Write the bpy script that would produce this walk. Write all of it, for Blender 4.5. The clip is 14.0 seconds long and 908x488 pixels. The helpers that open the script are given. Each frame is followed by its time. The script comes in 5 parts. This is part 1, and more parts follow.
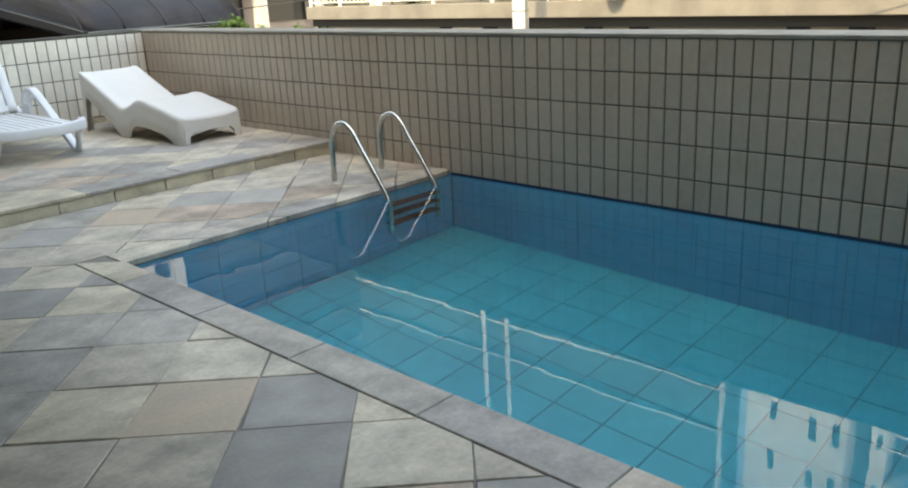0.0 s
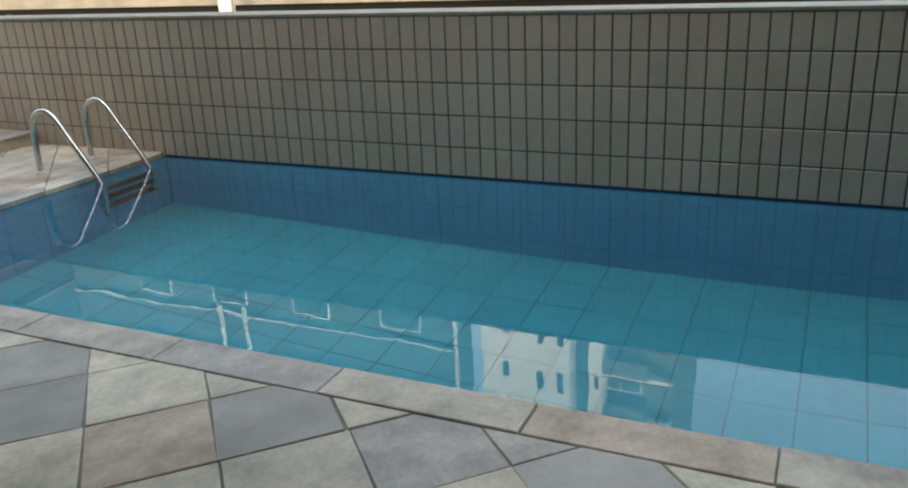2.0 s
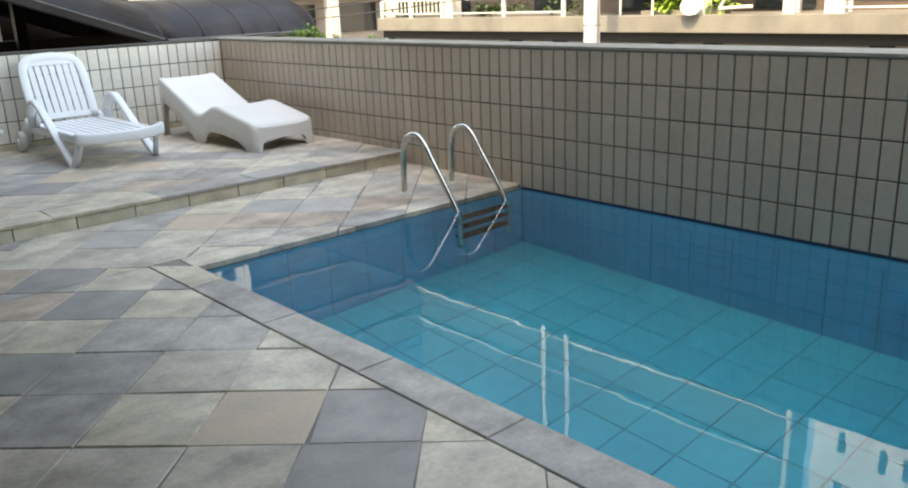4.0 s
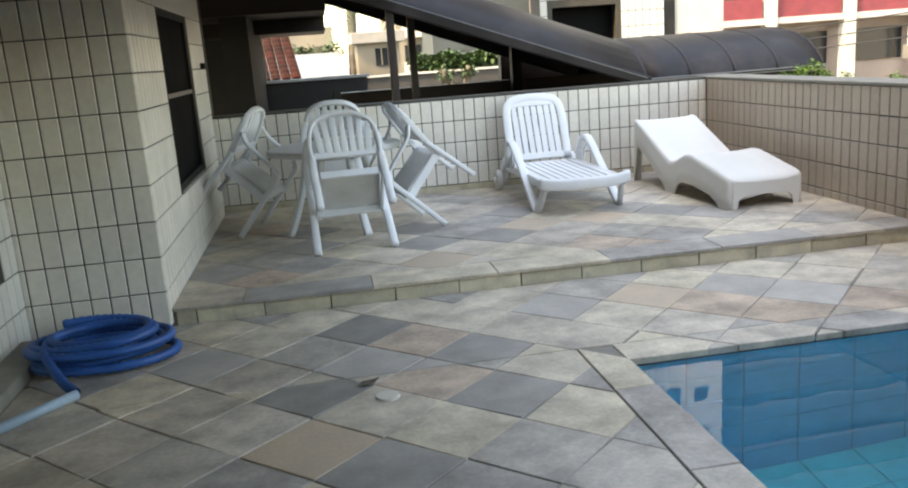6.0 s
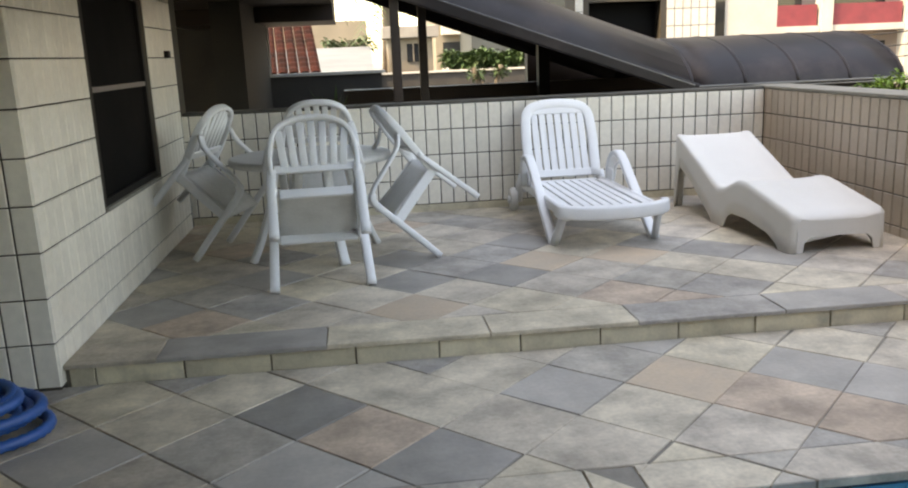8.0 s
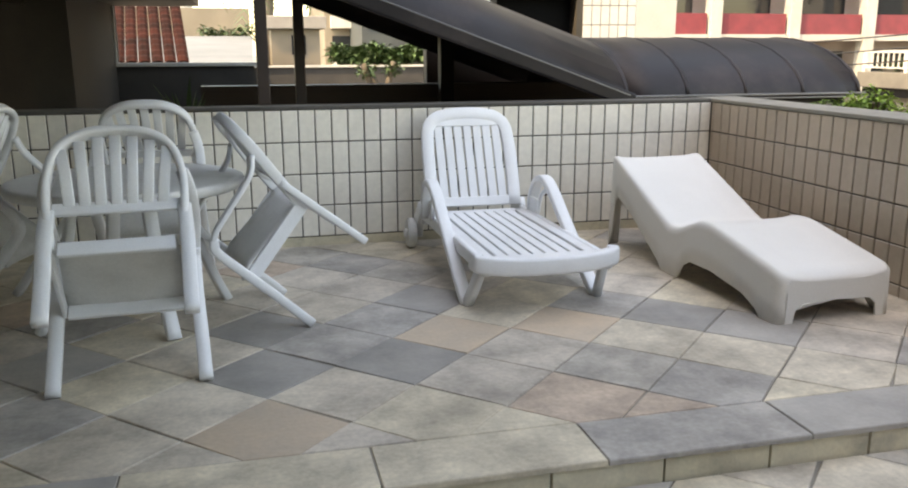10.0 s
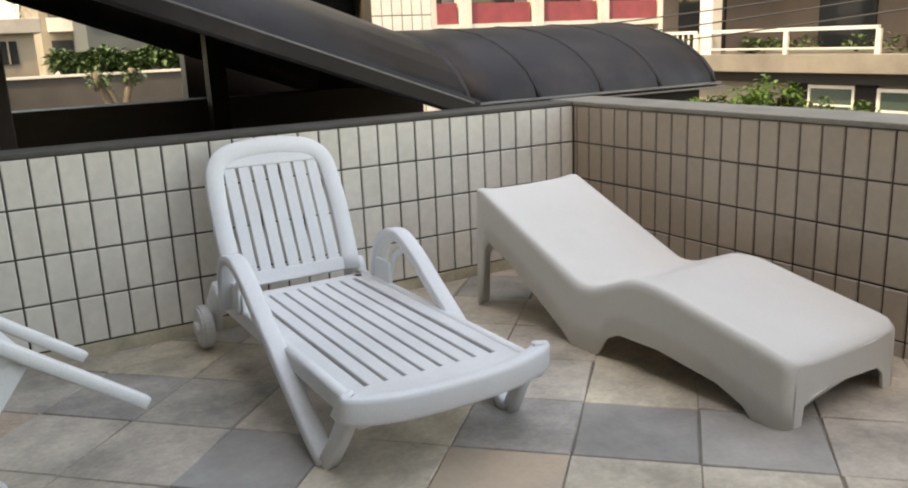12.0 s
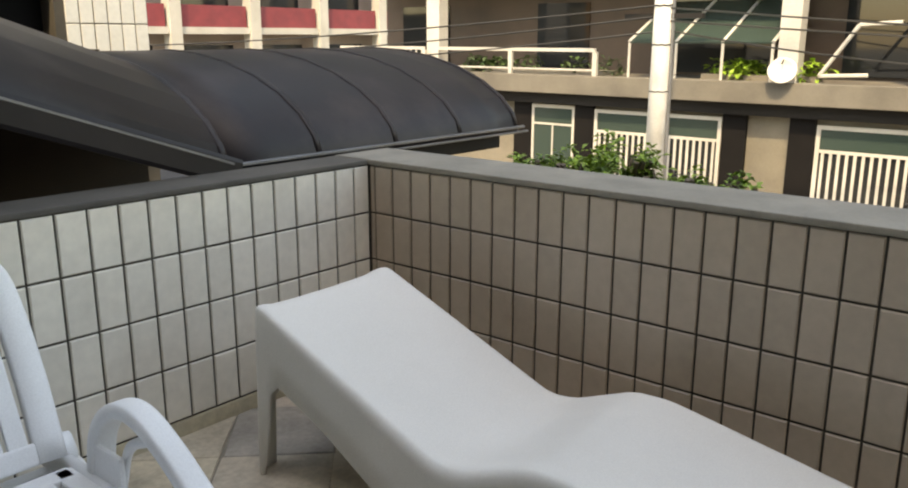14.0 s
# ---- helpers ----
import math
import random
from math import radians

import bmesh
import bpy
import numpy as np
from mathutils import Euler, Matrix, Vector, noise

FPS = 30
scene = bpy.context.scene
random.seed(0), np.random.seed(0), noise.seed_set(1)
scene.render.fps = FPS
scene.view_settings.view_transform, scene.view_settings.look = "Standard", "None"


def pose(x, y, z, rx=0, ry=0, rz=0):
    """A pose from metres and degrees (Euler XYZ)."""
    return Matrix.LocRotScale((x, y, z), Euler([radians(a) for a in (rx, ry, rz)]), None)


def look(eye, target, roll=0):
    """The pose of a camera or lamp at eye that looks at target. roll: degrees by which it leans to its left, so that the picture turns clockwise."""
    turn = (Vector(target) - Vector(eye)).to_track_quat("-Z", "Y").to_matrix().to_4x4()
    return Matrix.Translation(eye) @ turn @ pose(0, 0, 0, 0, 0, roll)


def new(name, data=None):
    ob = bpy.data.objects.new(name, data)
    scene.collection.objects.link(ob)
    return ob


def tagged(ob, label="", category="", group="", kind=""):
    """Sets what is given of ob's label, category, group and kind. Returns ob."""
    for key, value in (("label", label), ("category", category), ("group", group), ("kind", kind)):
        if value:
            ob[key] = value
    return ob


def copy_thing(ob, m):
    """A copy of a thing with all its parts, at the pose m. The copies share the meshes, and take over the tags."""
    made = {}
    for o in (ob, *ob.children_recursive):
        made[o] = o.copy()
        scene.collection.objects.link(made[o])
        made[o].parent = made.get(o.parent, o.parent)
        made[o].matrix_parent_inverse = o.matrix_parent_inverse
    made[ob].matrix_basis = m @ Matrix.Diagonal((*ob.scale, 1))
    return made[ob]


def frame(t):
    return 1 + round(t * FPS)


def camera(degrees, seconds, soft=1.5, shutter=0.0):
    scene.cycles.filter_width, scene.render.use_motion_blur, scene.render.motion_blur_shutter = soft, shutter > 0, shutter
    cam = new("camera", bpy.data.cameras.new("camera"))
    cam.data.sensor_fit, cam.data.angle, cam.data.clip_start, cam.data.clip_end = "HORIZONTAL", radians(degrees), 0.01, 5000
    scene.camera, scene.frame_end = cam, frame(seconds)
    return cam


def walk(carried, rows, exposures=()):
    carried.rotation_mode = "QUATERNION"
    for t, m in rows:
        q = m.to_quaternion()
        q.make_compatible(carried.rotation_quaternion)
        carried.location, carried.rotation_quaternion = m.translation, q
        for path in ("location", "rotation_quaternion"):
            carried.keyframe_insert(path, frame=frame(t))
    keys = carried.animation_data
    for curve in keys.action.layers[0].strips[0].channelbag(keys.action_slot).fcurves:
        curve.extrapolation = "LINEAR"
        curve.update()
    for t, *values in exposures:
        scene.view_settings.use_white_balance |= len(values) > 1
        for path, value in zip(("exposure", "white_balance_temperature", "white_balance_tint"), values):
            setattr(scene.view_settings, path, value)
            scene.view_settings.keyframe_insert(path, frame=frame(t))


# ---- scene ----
cam = camera(57.2, 14.0, soft=2.0)
PATH = [
    (0, (0.552, 0.23, 1.438), (1.921, 1.556, 0.83), -3.0),
    (0.5, (0.489, 0.175, 1.398), (2.053, 1.246, 0.76), -4.9),
    (1, (0.388, 0.078, 1.395), (2.039, 0.998, 0.741), -3.3),
    (1.5, (0.271, -0.062, 1.42), (1.953, 0.799, 0.765), -2.3),
    (2, (0.191, -0.146, 1.416), (1.9, 0.654, 0.753), -2.7),
    (2.2, (0.209, -0.143, 1.408), (1.922, 0.642, 0.738), -2.9),
    (4.3, (0.63, 0.415, 1.445), (1.772, 1.959, 0.884), -2.8),
    (4.5, (0.668, 0.468, 1.466), (1.724, 2.074, 0.913), -3.3),
    (5, (0.789, 0.683, 1.47), (1.605, 2.435, 0.956), -3.9),
    (5.5, (0.97, 0.898, 1.482), (1.569, 2.746, 1.005), -5.2),
    (6, (1.13, 1.109, 1.49), (1.421, 3.036, 1.042), -4.2),
    (6.5, (1.231, 1.372, 1.477), (1.388, 3.315, 1.028), -4.5),
    (7, (1.333, 1.686, 1.489), (1.493, 3.629, 1.042), -4.1),
    (7.5, (1.48, 1.959, 1.481), (1.656, 3.9, 1.033), -3.2),
    (8, (1.586, 2.298, 1.45), (1.794, 4.236, 1.003), -2.4),
    (8.5, (1.615, 2.691, 1.453), (1.931, 4.616, 1.013), -1.6),
    (8.7, (1.634, 2.817, 1.452), (2.008, 4.732, 1.011), -1.3),
    (11, (1.904, 4.75, 1.415), (2.441, 6.618, 0.944), 0.3),
    (11.5, (1.92, 5.181, 1.462), (2.67, 6.974, 0.99), -1.7),
    (12, (2.02, 5.52, 1.454), (3.003, 7.194, 0.971), -2.4),
    (12.5, (2.153, 5.864, 1.467), (3.205, 7.493, 0.979), -0.4),
    (13, (2.253, 6.235, 1.477), (3.48, 7.741, 1.004), -0.5),
    (13.5, (2.436, 6.578, 1.52), (3.821, 7.936, 1.035), 0.2),
    (14, (2.613, 6.799, 1.58), (4.101, 8.045, 1.098), 0.1),
]
EXPOSURE = [(0.0, 3.05, 10300, 5), (2.0, 3.05, 10700, 6), (5.0, 3.2, 9800, 8), (6.5, 3.2, 10200, 10), (8.5, 2.92, 10900, 13),
            (11.0, 2.85, 11200, 12), (12.0, 2.65, 11700, 12), (13.5, 2.36, 10900, 9), (14.0, 2.36, 10900, 9)]
walk(cam, [(t, look(eye, target, roll)) for t, eye, target, roll in PATH], EXPOSURE)

# ---- world, sun and exposure ----
SUN_EL, SUN_DX, SUN_DY = 55.0, -0.92, -0.39
world = bpy.data.worlds.new("sky_world")
scene.world = world
world.use_nodes = True
wn = world.node_tree.nodes
sky = wn.new("ShaderNodeTexSky")
sky.sky_type = "NISHITA"
sky.sun_disc = False
sky.sun_elevation = radians(SUN_EL)
sky.sun_rotation = math.atan2(SUN_DX, SUN_DY)
sky.air_density, sky.dust_density, sky.ozone_density = 1.0, 1.2, 1.0
wn["Background"].inputs["Strength"].default_value = 0.15
world.node_tree.links.new(sky.outputs[0], wn["Background"].inputs["Color"])
sun = new("sun", bpy.data.lights.new("sun", "SUN"))
sun.data.energy, sun.data.angle, sun.data.color = 1.2, radians(2.0), (1.0, 0.93, 0.82)
el = radians(SUN_EL)
sun.matrix_world = look((0, 0, 0), (-SUN_DX * math.cos(el), -SUN_DY * math.cos(el), -math.sin(el)))


# ---- materials ----
def mat(name, col, col2=None, rough=0.6, metal=0.0, scale=3.0, grain=60.0, bump=0.15, rnd=0.0, dist=0.004,
        island=False, spec=0.5, stain=0.0, stain_col=(0.05, 0.045, 0.04), stain_scale=1.2, coat=0.0):
    m = bpy.data.materials.new(name)
    m.use_nodes = True
    nt, nd = m.node_tree, m.node_tree.nodes
    b = nd["Principled BSDF"]
    L = nt.links.new
    geo = nd.new("ShaderNodeNewGeometry")
    n1, n2 = nd.new("ShaderNodeTexNoise"), nd.new("ShaderNodeTexNoise")
    n1.inputs["Scale"].default_value, n1.inputs["Detail"].default_value = scale, 5
    n2.inputs["Scale"].default_value, n2.inputs["Detail"].default_value = grain, 3
    L(geo.outputs["Position"], n1.inputs["Vector"])
    L(geo.outputs["Position"], n2.inputs["Vector"])
    col2 = col2 or tuple(c * 0.78 for c in col)
    ramp = nd.new("ShaderNodeValToRGB")
    ramp.color_ramp.elements[0].position, ramp.color_ramp.elements[1].position = 0.32, 0.68
    ramp.color_ramp.elements[0].color, ramp.color_ramp.elements[1].color = (*col2, 1), (*col, 1)
    L(n1.outputs["Fac"], ramp.inputs["Fac"])
    out = ramp.outputs["Color"]
    hsv = nd.new("ShaderNodeHueSaturation")
    add = nd.new("ShaderNodeMath")
    add.operation = "MULTIPLY_ADD"
    add.inputs[1].default_value, add.inputs[2].default_value = 0.24, 0.88
    L(n2.outputs["Fac"], add.inputs[0])
    val = add.outputs[0]
    if rnd:
        a2 = nd.new("ShaderNodeMath")
        a2.operation = "MULTIPLY_ADD"
        a2.inputs[1].default_value = rnd
        if island:
            L(geo.outputs["Random Per Island"], a2.inputs[0])
        else:
            oi = nd.new("ShaderNodeObjectInfo")
            L(oi.outputs["Random"], a2.inputs[0])
        L(val, a2.inputs[2])
        a3 = nd.new("ShaderNodeMath")
        a3.operation = "SUBTRACT"
        a3.inputs[1].default_value = rnd / 2
        L(a2.outputs[0], a3.inputs[0])
        val = a3.outputs[0]
    L(val, hsv.inputs["Value"])
    L(out, hsv.inputs["Color"])
    out = hsv.outputs["Color"]
    if stain:
        n3 = nd.new("ShaderNodeTexNoise")
        n3.inputs["Scale"].default_value, n3.inputs["Detail"].default_value, n3.inputs["Roughness"].default_value = stain_scale, 6, 0.65
        L(geo.outputs["Position"], n3.inputs["Vector"])
        r3 = nd.new("ShaderNodeValToRGB")
        r3.color_ramp.elements[0].position, r3.color_ramp.elements[1].position = 0.50, 0.72
        r3.color_ramp.elements[1].color = (stain, stain, stain, 1)
        L(n3.outputs["Fac"], r3.inputs["Fac"])
        mx = nd.new("ShaderNodeMix")
        mx.data_type = "RGBA"
        L(r3.outputs["Color"], mx.inputs["Factor"])
        L(out, mx.inputs["A"])
        mx.inputs["B"].default_value = (*stain_col, 1)
        out = mx.outputs["Result"]
    L(out, b.inputs["Base Color"])
    rr = nd.new("ShaderNodeMath")
    rr.operation = "MULTIPLY_ADD"
    rr.inputs[1].default_value, rr.inputs[2].default_value = 0.3 * rough, 0.85 * rough
    L(n1.outputs["Fac"], rr.inputs[0])
    L(rr.outputs[0], b.inputs["Roughness"])
    b.inputs["Metallic"].default_value = metal
    b.inputs["Specular IOR Level"].default_value = spec
    b.inputs["Coat Weight"].default_value = coat
    if bump:
        bp = nd.new("ShaderNodeBump")
        bp.inputs["Strength"].default_value, bp.inputs["Distance"].default_value = bump, dist
        L(n2.outputs["Fac"], bp.inputs["Height"])
        L(bp.outputs["Normal"], b.inputs["Normal"])
    return m


def stone_mat(name, island=False):
    """Split quartzite slabs, each in its own tone of grey, beige or rose."""
    m = bpy.data.materials.new(name)
    m.use_nodes = True
    nt, nd = m.node_tree, m.node_tree.nodes
    b, L = nd["Principled BSDF"], nt.links.new
    geo, oi = nd.new("ShaderNodeNewGeometry"), nd.new("ShaderNodeObjectInfo")
    tone = nd.new("ShaderNodeValToRGB")
    tone.color_ramp.interpolation = "CONSTANT"
    cols = [(0.0, (0.58, 0.51, 0.425)), (0.2, (0.64, 0.565, 0.46)), (0.4, (0.49, 0.45, 0.40)), (0.55, (0.43, 0.40, 0.37)),
            (0.66, (0.66, 0.58, 0.455)), (0.82, (0.57, 0.445, 0.355)), (0.90, (0.60, 0.53, 0.455))]
    e = tone.color_ramp.elements
    e[0].position, e[0].color = cols[0][0], (*cols[0][1], 1)
    e[1].position, e[1].color = cols[1][0], (*cols[1][1], 1)
    for p, c in cols[2:]:
        q = e.new(p)
        q.color = (*c, 1)
    L(geo.outputs["Random Per Island"] if island else oi.outputs["Random"], tone.inputs["Fac"])
    n1, n2, n3 = (nd.new("ShaderNodeTexNoise") for _ in range(3))
    for n, s, d in ((n1, 4.5, 6), (n2, 45.0, 4), (n3, 1.1, 5)):
        n.inputs["Scale"].default_value, n.inputs["Detail"].default_value = s, d
        n.inputs["Roughness"].default_value = 0.62
        L(geo.outputs["Position"], n.inputs["Vector"])
    r1 = nd.new("ShaderNodeValToRGB")
    r1.color_ramp.elements[0].position, r1.color_ramp.elements[0].color = 0.33, (0.66, 0.655, 0.645, 1)
    r1.color_ramp.elements[1].position, r1.color_ramp.elements[1].color = 0.64, (1.14, 1.13, 1.10, 1)
    L(n1.outputs["Fac"], r1.inputs["Fac"])
    r2 = nd.new("ShaderNodeValToRGB")
    r2.color_ramp.elements[0].position, r2.color_ramp.elements[0].color = 0.3, (0.86, 0.86, 0.86, 1)
    r2.color_ramp.elements[1].position, r2.color_ramp.elements[1].color = 0.7, (1.08, 1.08, 1.08, 1)
    L(n2.outputs["Fac"], r2.inputs["Fac"])
    r3 = nd.new("ShaderNodeValToRGB")
    r3.color_ramp.elements[0].position, r3.color_ramp.elements[0].color = 0.42, (1, 1, 1, 1)
    r3.color_ramp.elements[1].position, r3.color_ramp.elements[1].color = 0.66, (0.70, 0.695, 0.69, 1)
    L(n3.outputs["Fac"], r3.inputs["Fac"])
    out = tone.outputs["Color"]
    for r in (r1, r2, r3):
        mx = nd.new("ShaderNodeMix")
        mx.data_type, mx.blend_type = "RGBA", "MULTIPLY"
        mx.inputs["Factor"].default_value = 1.0
        L(out, mx.inputs["A"])
        L(r.outputs["Color"], mx.inputs["B"])
        out = mx.outputs["Result"]
    L(out, b.inputs["Base Color"])
    b.inputs["Roughness"].default_value = 0.62
    bp = nd.new("ShaderNodeBump")
    bp.inputs["Strength"].default_value, bp.inputs["Distance"].default_value = 0.35, 0.006
    L(n1.outputs["Fac"], bp.inputs["Height"])
    bp2 = nd.new("ShaderNodeBump")
    bp2.inputs["Strength"].default_value, bp2.inputs["Distance"].default_value = 0.25, 0.002
    L(n2.outputs["Fac"], bp2.inputs["Height"])
    L(bp.outputs["Normal"], bp2.inputs["Normal"])
    L(bp2.outputs["Normal"], b.inputs["Normal"])
    return m


def water_mat():
    m = bpy.data.materials.new("pool_water")
    m.use_nodes = True
    nt, nd = m.node_tree, m.node_tree.nodes
    b, L = nd["Principled BSDF"], nt.links.new
    b.inputs["Base Color"].default_value = (0.62, 0.93, 0.98, 1)
    b.inputs["Roughness"].default_value = 0.0
    b.inputs["IOR"].default_value = 1.33
    b.inputs["Transmission Weight"].default_value = 1.0
    geo = nd.new("ShaderNodeNewGeometry")
    n = nd.new("ShaderNodeTexNoise")
    n.inputs["Scale"].default_value, n.inputs["Detail"].default_value = 2.6, 2
    L(geo.outputs["Position"], n.inputs["Vector"])
    bp = nd.new("ShaderNodeBump")
    bp.inputs["Strength"].default_value, bp.inputs["Distance"].default_value = 0.035, 0.02
    L(n.outputs["Fac"], bp.inputs["Height"])
    L(bp.outputs["Normal"], b.inputs["Normal"])
    return m


def glass_mat(name, col=(0.02, 0.022, 0.024), rough=0.04):
    m = bpy.data.materials.new(name)
    m.use_nodes = True
    b = m.node_tree.nodes["Principled BSDF"]
    b.inputs["Base Color"].default_value = (*col, 1)
    b.inputs["Roughness"].default_value = rough
    return m


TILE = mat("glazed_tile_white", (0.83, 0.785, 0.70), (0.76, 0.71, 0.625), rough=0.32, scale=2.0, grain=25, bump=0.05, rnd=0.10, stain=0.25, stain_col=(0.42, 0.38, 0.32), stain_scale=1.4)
# TILE_B, TILE_R: the white tile darkened and warmed for the wall's dim side.
TILE_B = mat("glazed_tile_shaded_beige", (0.46, 0.395, 0.325), (0.41, 0.34, 0.275), rough=0.34, scale=1.3, grain=25, bump=0.05, rnd=0.10, stain=0.35, stain_col=(0.40, 0.31, 0.25), stain_scale=0.9)
TILE_R = mat("glazed_tile_shaded_rest", (0.46, 0.395, 0.325), (0.41, 0.34, 0.275), rough=0.34, scale=1.3, grain=25, bump=0.05, rnd=0.10, island=True)
TILE_W = mat("glazed_tile_white_rest", (0.70, 0.69, 0.65), (0.64, 0.62, 0.57), rough=0.32, scale=2.0, grain=25, bump=0.05, rnd=0.10, island=True)
GROUT = mat("dark_grout", (0.085, 0.075, 0.06), (0.05, 0.045, 0.038), rough=0.9, grain=120)
FLOOR_GROUT = mat("floor_grout", (0.32, 0.29, 0.25), (0.15, 0.135, 0.115), rough=0.95, grain=90)
STONE = stone_mat("split_stone")
STONE_D = mat("slate_grey_stone", (0.36, 0.335, 0.305), (0.23, 0.215, 0.198), rough=0.6, scale=4.5, grain=45, bump=0.3, rnd=0.25, stain=0.4, stain_col=(0.36, 0.33, 0.29), stain_scale=3)
STONE_G = mat("grey_split_stone", (0.47, 0.435, 0.39), (0.35, 0.325, 0.295), rough=0.6, scale=4.5, grain=45, bump=0.3, rnd=0.2, stain=0.35, stain_col=(0.30, 0.27, 0.235), stain_scale=3)
STONE_T = mat("tan_split_stone", (0.56, 0.43, 0.315), (0.46, 0.37, 0.285), rough=0.6, scale=4.0, grain=45, bump=0.3, rnd=0.2, stain=0.4, stain_col=(0.36, 0.32, 0.275), stain_scale=2.5)
NAVY = mat("navy_edge_strip", (0.012, 0.03, 0.09), (0.01, 0.022, 0.06), rough=0.35)
RISER = mat("riser_stone", (0.66, 0.59, 0.43), (0.52, 0.46, 0.34), rough=0.7, scale=7, grain=60, bump=0.4, rnd=0.3, stain=0.5, stain_col=(0.18, 0.17, 0.15), stain_scale=5)
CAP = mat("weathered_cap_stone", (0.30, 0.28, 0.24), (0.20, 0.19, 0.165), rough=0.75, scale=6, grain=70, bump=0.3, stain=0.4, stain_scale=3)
# Stained cap stone, its base darkened to stand in for shade by the ramp.
CAP_D = mat("shaded_cap_stone", (0.115, 0.105, 0.092), (0.06, 0.056, 0.05), rough=0.8, scale=5, grain=70, bump=0.3, stain=0.5, stain_scale=2.5)
POOL_BLUE = mat("pool_tile_blue", (0.014, 0.52, 0.72), (0.012, 0.45, 0.66), rough=0.3, scale=1.5, grain=12, bump=0.03, rnd=0.12)
POOL_TEAL = mat("pool_tile_teal", (0.02, 0.63, 0.71), (0.016, 0.55, 0.65), rough=0.3, scale=1.2, grain=12, bump=0.03, rnd=0.08)
POOL_GROUT = mat("pool_grout", (0.03, 0.42, 0.52), rough=0.8)
WATER = water_mat()
STEEL = mat("polished_steel", (0.62, 0.60, 0.56), (0.50, 0.48, 0.44), rough=0.22, metal=1.0, scale=20, grain=200, bump=0.02)
PLASTIC = mat("white_resin", (0.80, 0.81, 0.82), (0.74, 0.75, 0.76), rough=0.42, scale=3, grain=200, bump=0.0, stain=0.12, stain_col=(0.45, 0.43, 0.40), stain_scale=4)
PLASTIC_G = mat("grey_white_resin", (0.70, 0.70, 0.68), (0.62, 0.62, 0.60), rough=0.5, scale=4, grain=90, bump=0.08, stain=0.3, stain_col=(0.35, 0.33, 0.30), stain_scale=5)
SHELL = mat("moulded_white_shell", (0.74, 0.72, 0.68), (0.70, 0.68, 0.64), rough=0.48, scale=2, grain=220, bump=0.02, stain=0.05, stain_col=(0.42, 0.40, 0.37), stain_scale=5)
HOSE = mat("blue_hose", (0.014, 0.12, 0.40), (0.01, 0.085, 0.30), rough=0.4, scale=8, grain=80)
HOSE_END = mat("pale_blue_cuff", (0.42, 0.58, 0.70), rough=0.45)
BLACK = mat("black_paint", (0.010, 0.009, 0.009), rough=0.75, spec=0.12)
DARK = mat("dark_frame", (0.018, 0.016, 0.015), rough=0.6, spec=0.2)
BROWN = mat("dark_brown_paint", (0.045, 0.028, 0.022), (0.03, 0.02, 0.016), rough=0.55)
CANOPY = mat("dark_canopy_sheet", (0.026, 0.020, 0.022), (0.014, 0.0115, 0.013), rough=0.46, spec=0.3, scale=2.2, grain=35, bump=0.08, stain=0.4, stain_col=(0.085, 0.068, 0.062), stain_scale=2.2)
EDGE = mat("canopy_edge", (0.22, 0.22, 0.23), rough=0.4, metal=0.6)
GLASS = glass_mat("dark_window_glass")
# Matte black in place of window glass, to leave out its reflections.
BLACK_PANE = mat("matte_black_pane", (0.006, 0.006, 0.006), rough=0.8, spec=0.1, bump=0.0)
GLASS_G = glass_mat("green_window_glass", (0.035, 0.055, 0.048), 0.12)
PLASTER = mat("grey_plaster", (0.30, 0.28, 0.25), (0.24, 0.22, 0.20), rough=0.85, scale=2, grain=40, stain=0.4, stain_scale=1.5, stain_col=(0.18, 0.17, 0.15))
CONCRETE = mat("concrete", (0.17, 0.155, 0.13), (0.11, 0.10, 0.085), rough=0.85, scale=1.2, grain=30, stain=0.4, stain_col=(0.15, 0.14, 0.12))
BEIGE = mat("beige_render", (0.21, 0.188, 0.15), (0.15, 0.134, 0.105), rough=0.85, scale=0.8, grain=20, stain=0.25)
WHITE = mat("white_paint", (0.52, 0.50, 0.46), (0.43, 0.41, 0.37), rough=0.6, scale=1, grain=20, stain=0.15, stain_col=(0.4, 0.38, 0.34))
POLE = mat("pale_pole_paint", (0.78, 0.76, 0.72), (0.62, 0.60, 0.56), rough=0.7, scale=2, grain=25, stain=0.3, stain_col=(0.4, 0.38, 0.34), stain_scale=3)
RED = mat("red_paint", (0.24, 0.04, 0.05), (0.18, 0.03, 0.04), rough=0.6, scale=2)
PINK = mat("pale_pink_render", (0.32, 0.26, 0.235), (0.26, 0.21, 0.19), rough=0.8, scale=0.7)
ORANGE = mat("orange_paint", (0.80, 0.38, 0.06), rough=0.6)
ASPHALT = mat("asphalt", (0.06, 0.06, 0.062), (0.04, 0.04, 0.042), rough=0.9, scale=0.6, grain=25)
PAVE = mat("pavement_concrete", (0.22, 0.21, 0.19), (0.16, 0.15, 0.14), rough=0.9, scale=0.7, grain=20)
GROUND = mat("ground", (0.20, 0.19, 0.17), (0.12, 0.12, 0.10), rough=0.95, scale=0.05, grain=2)
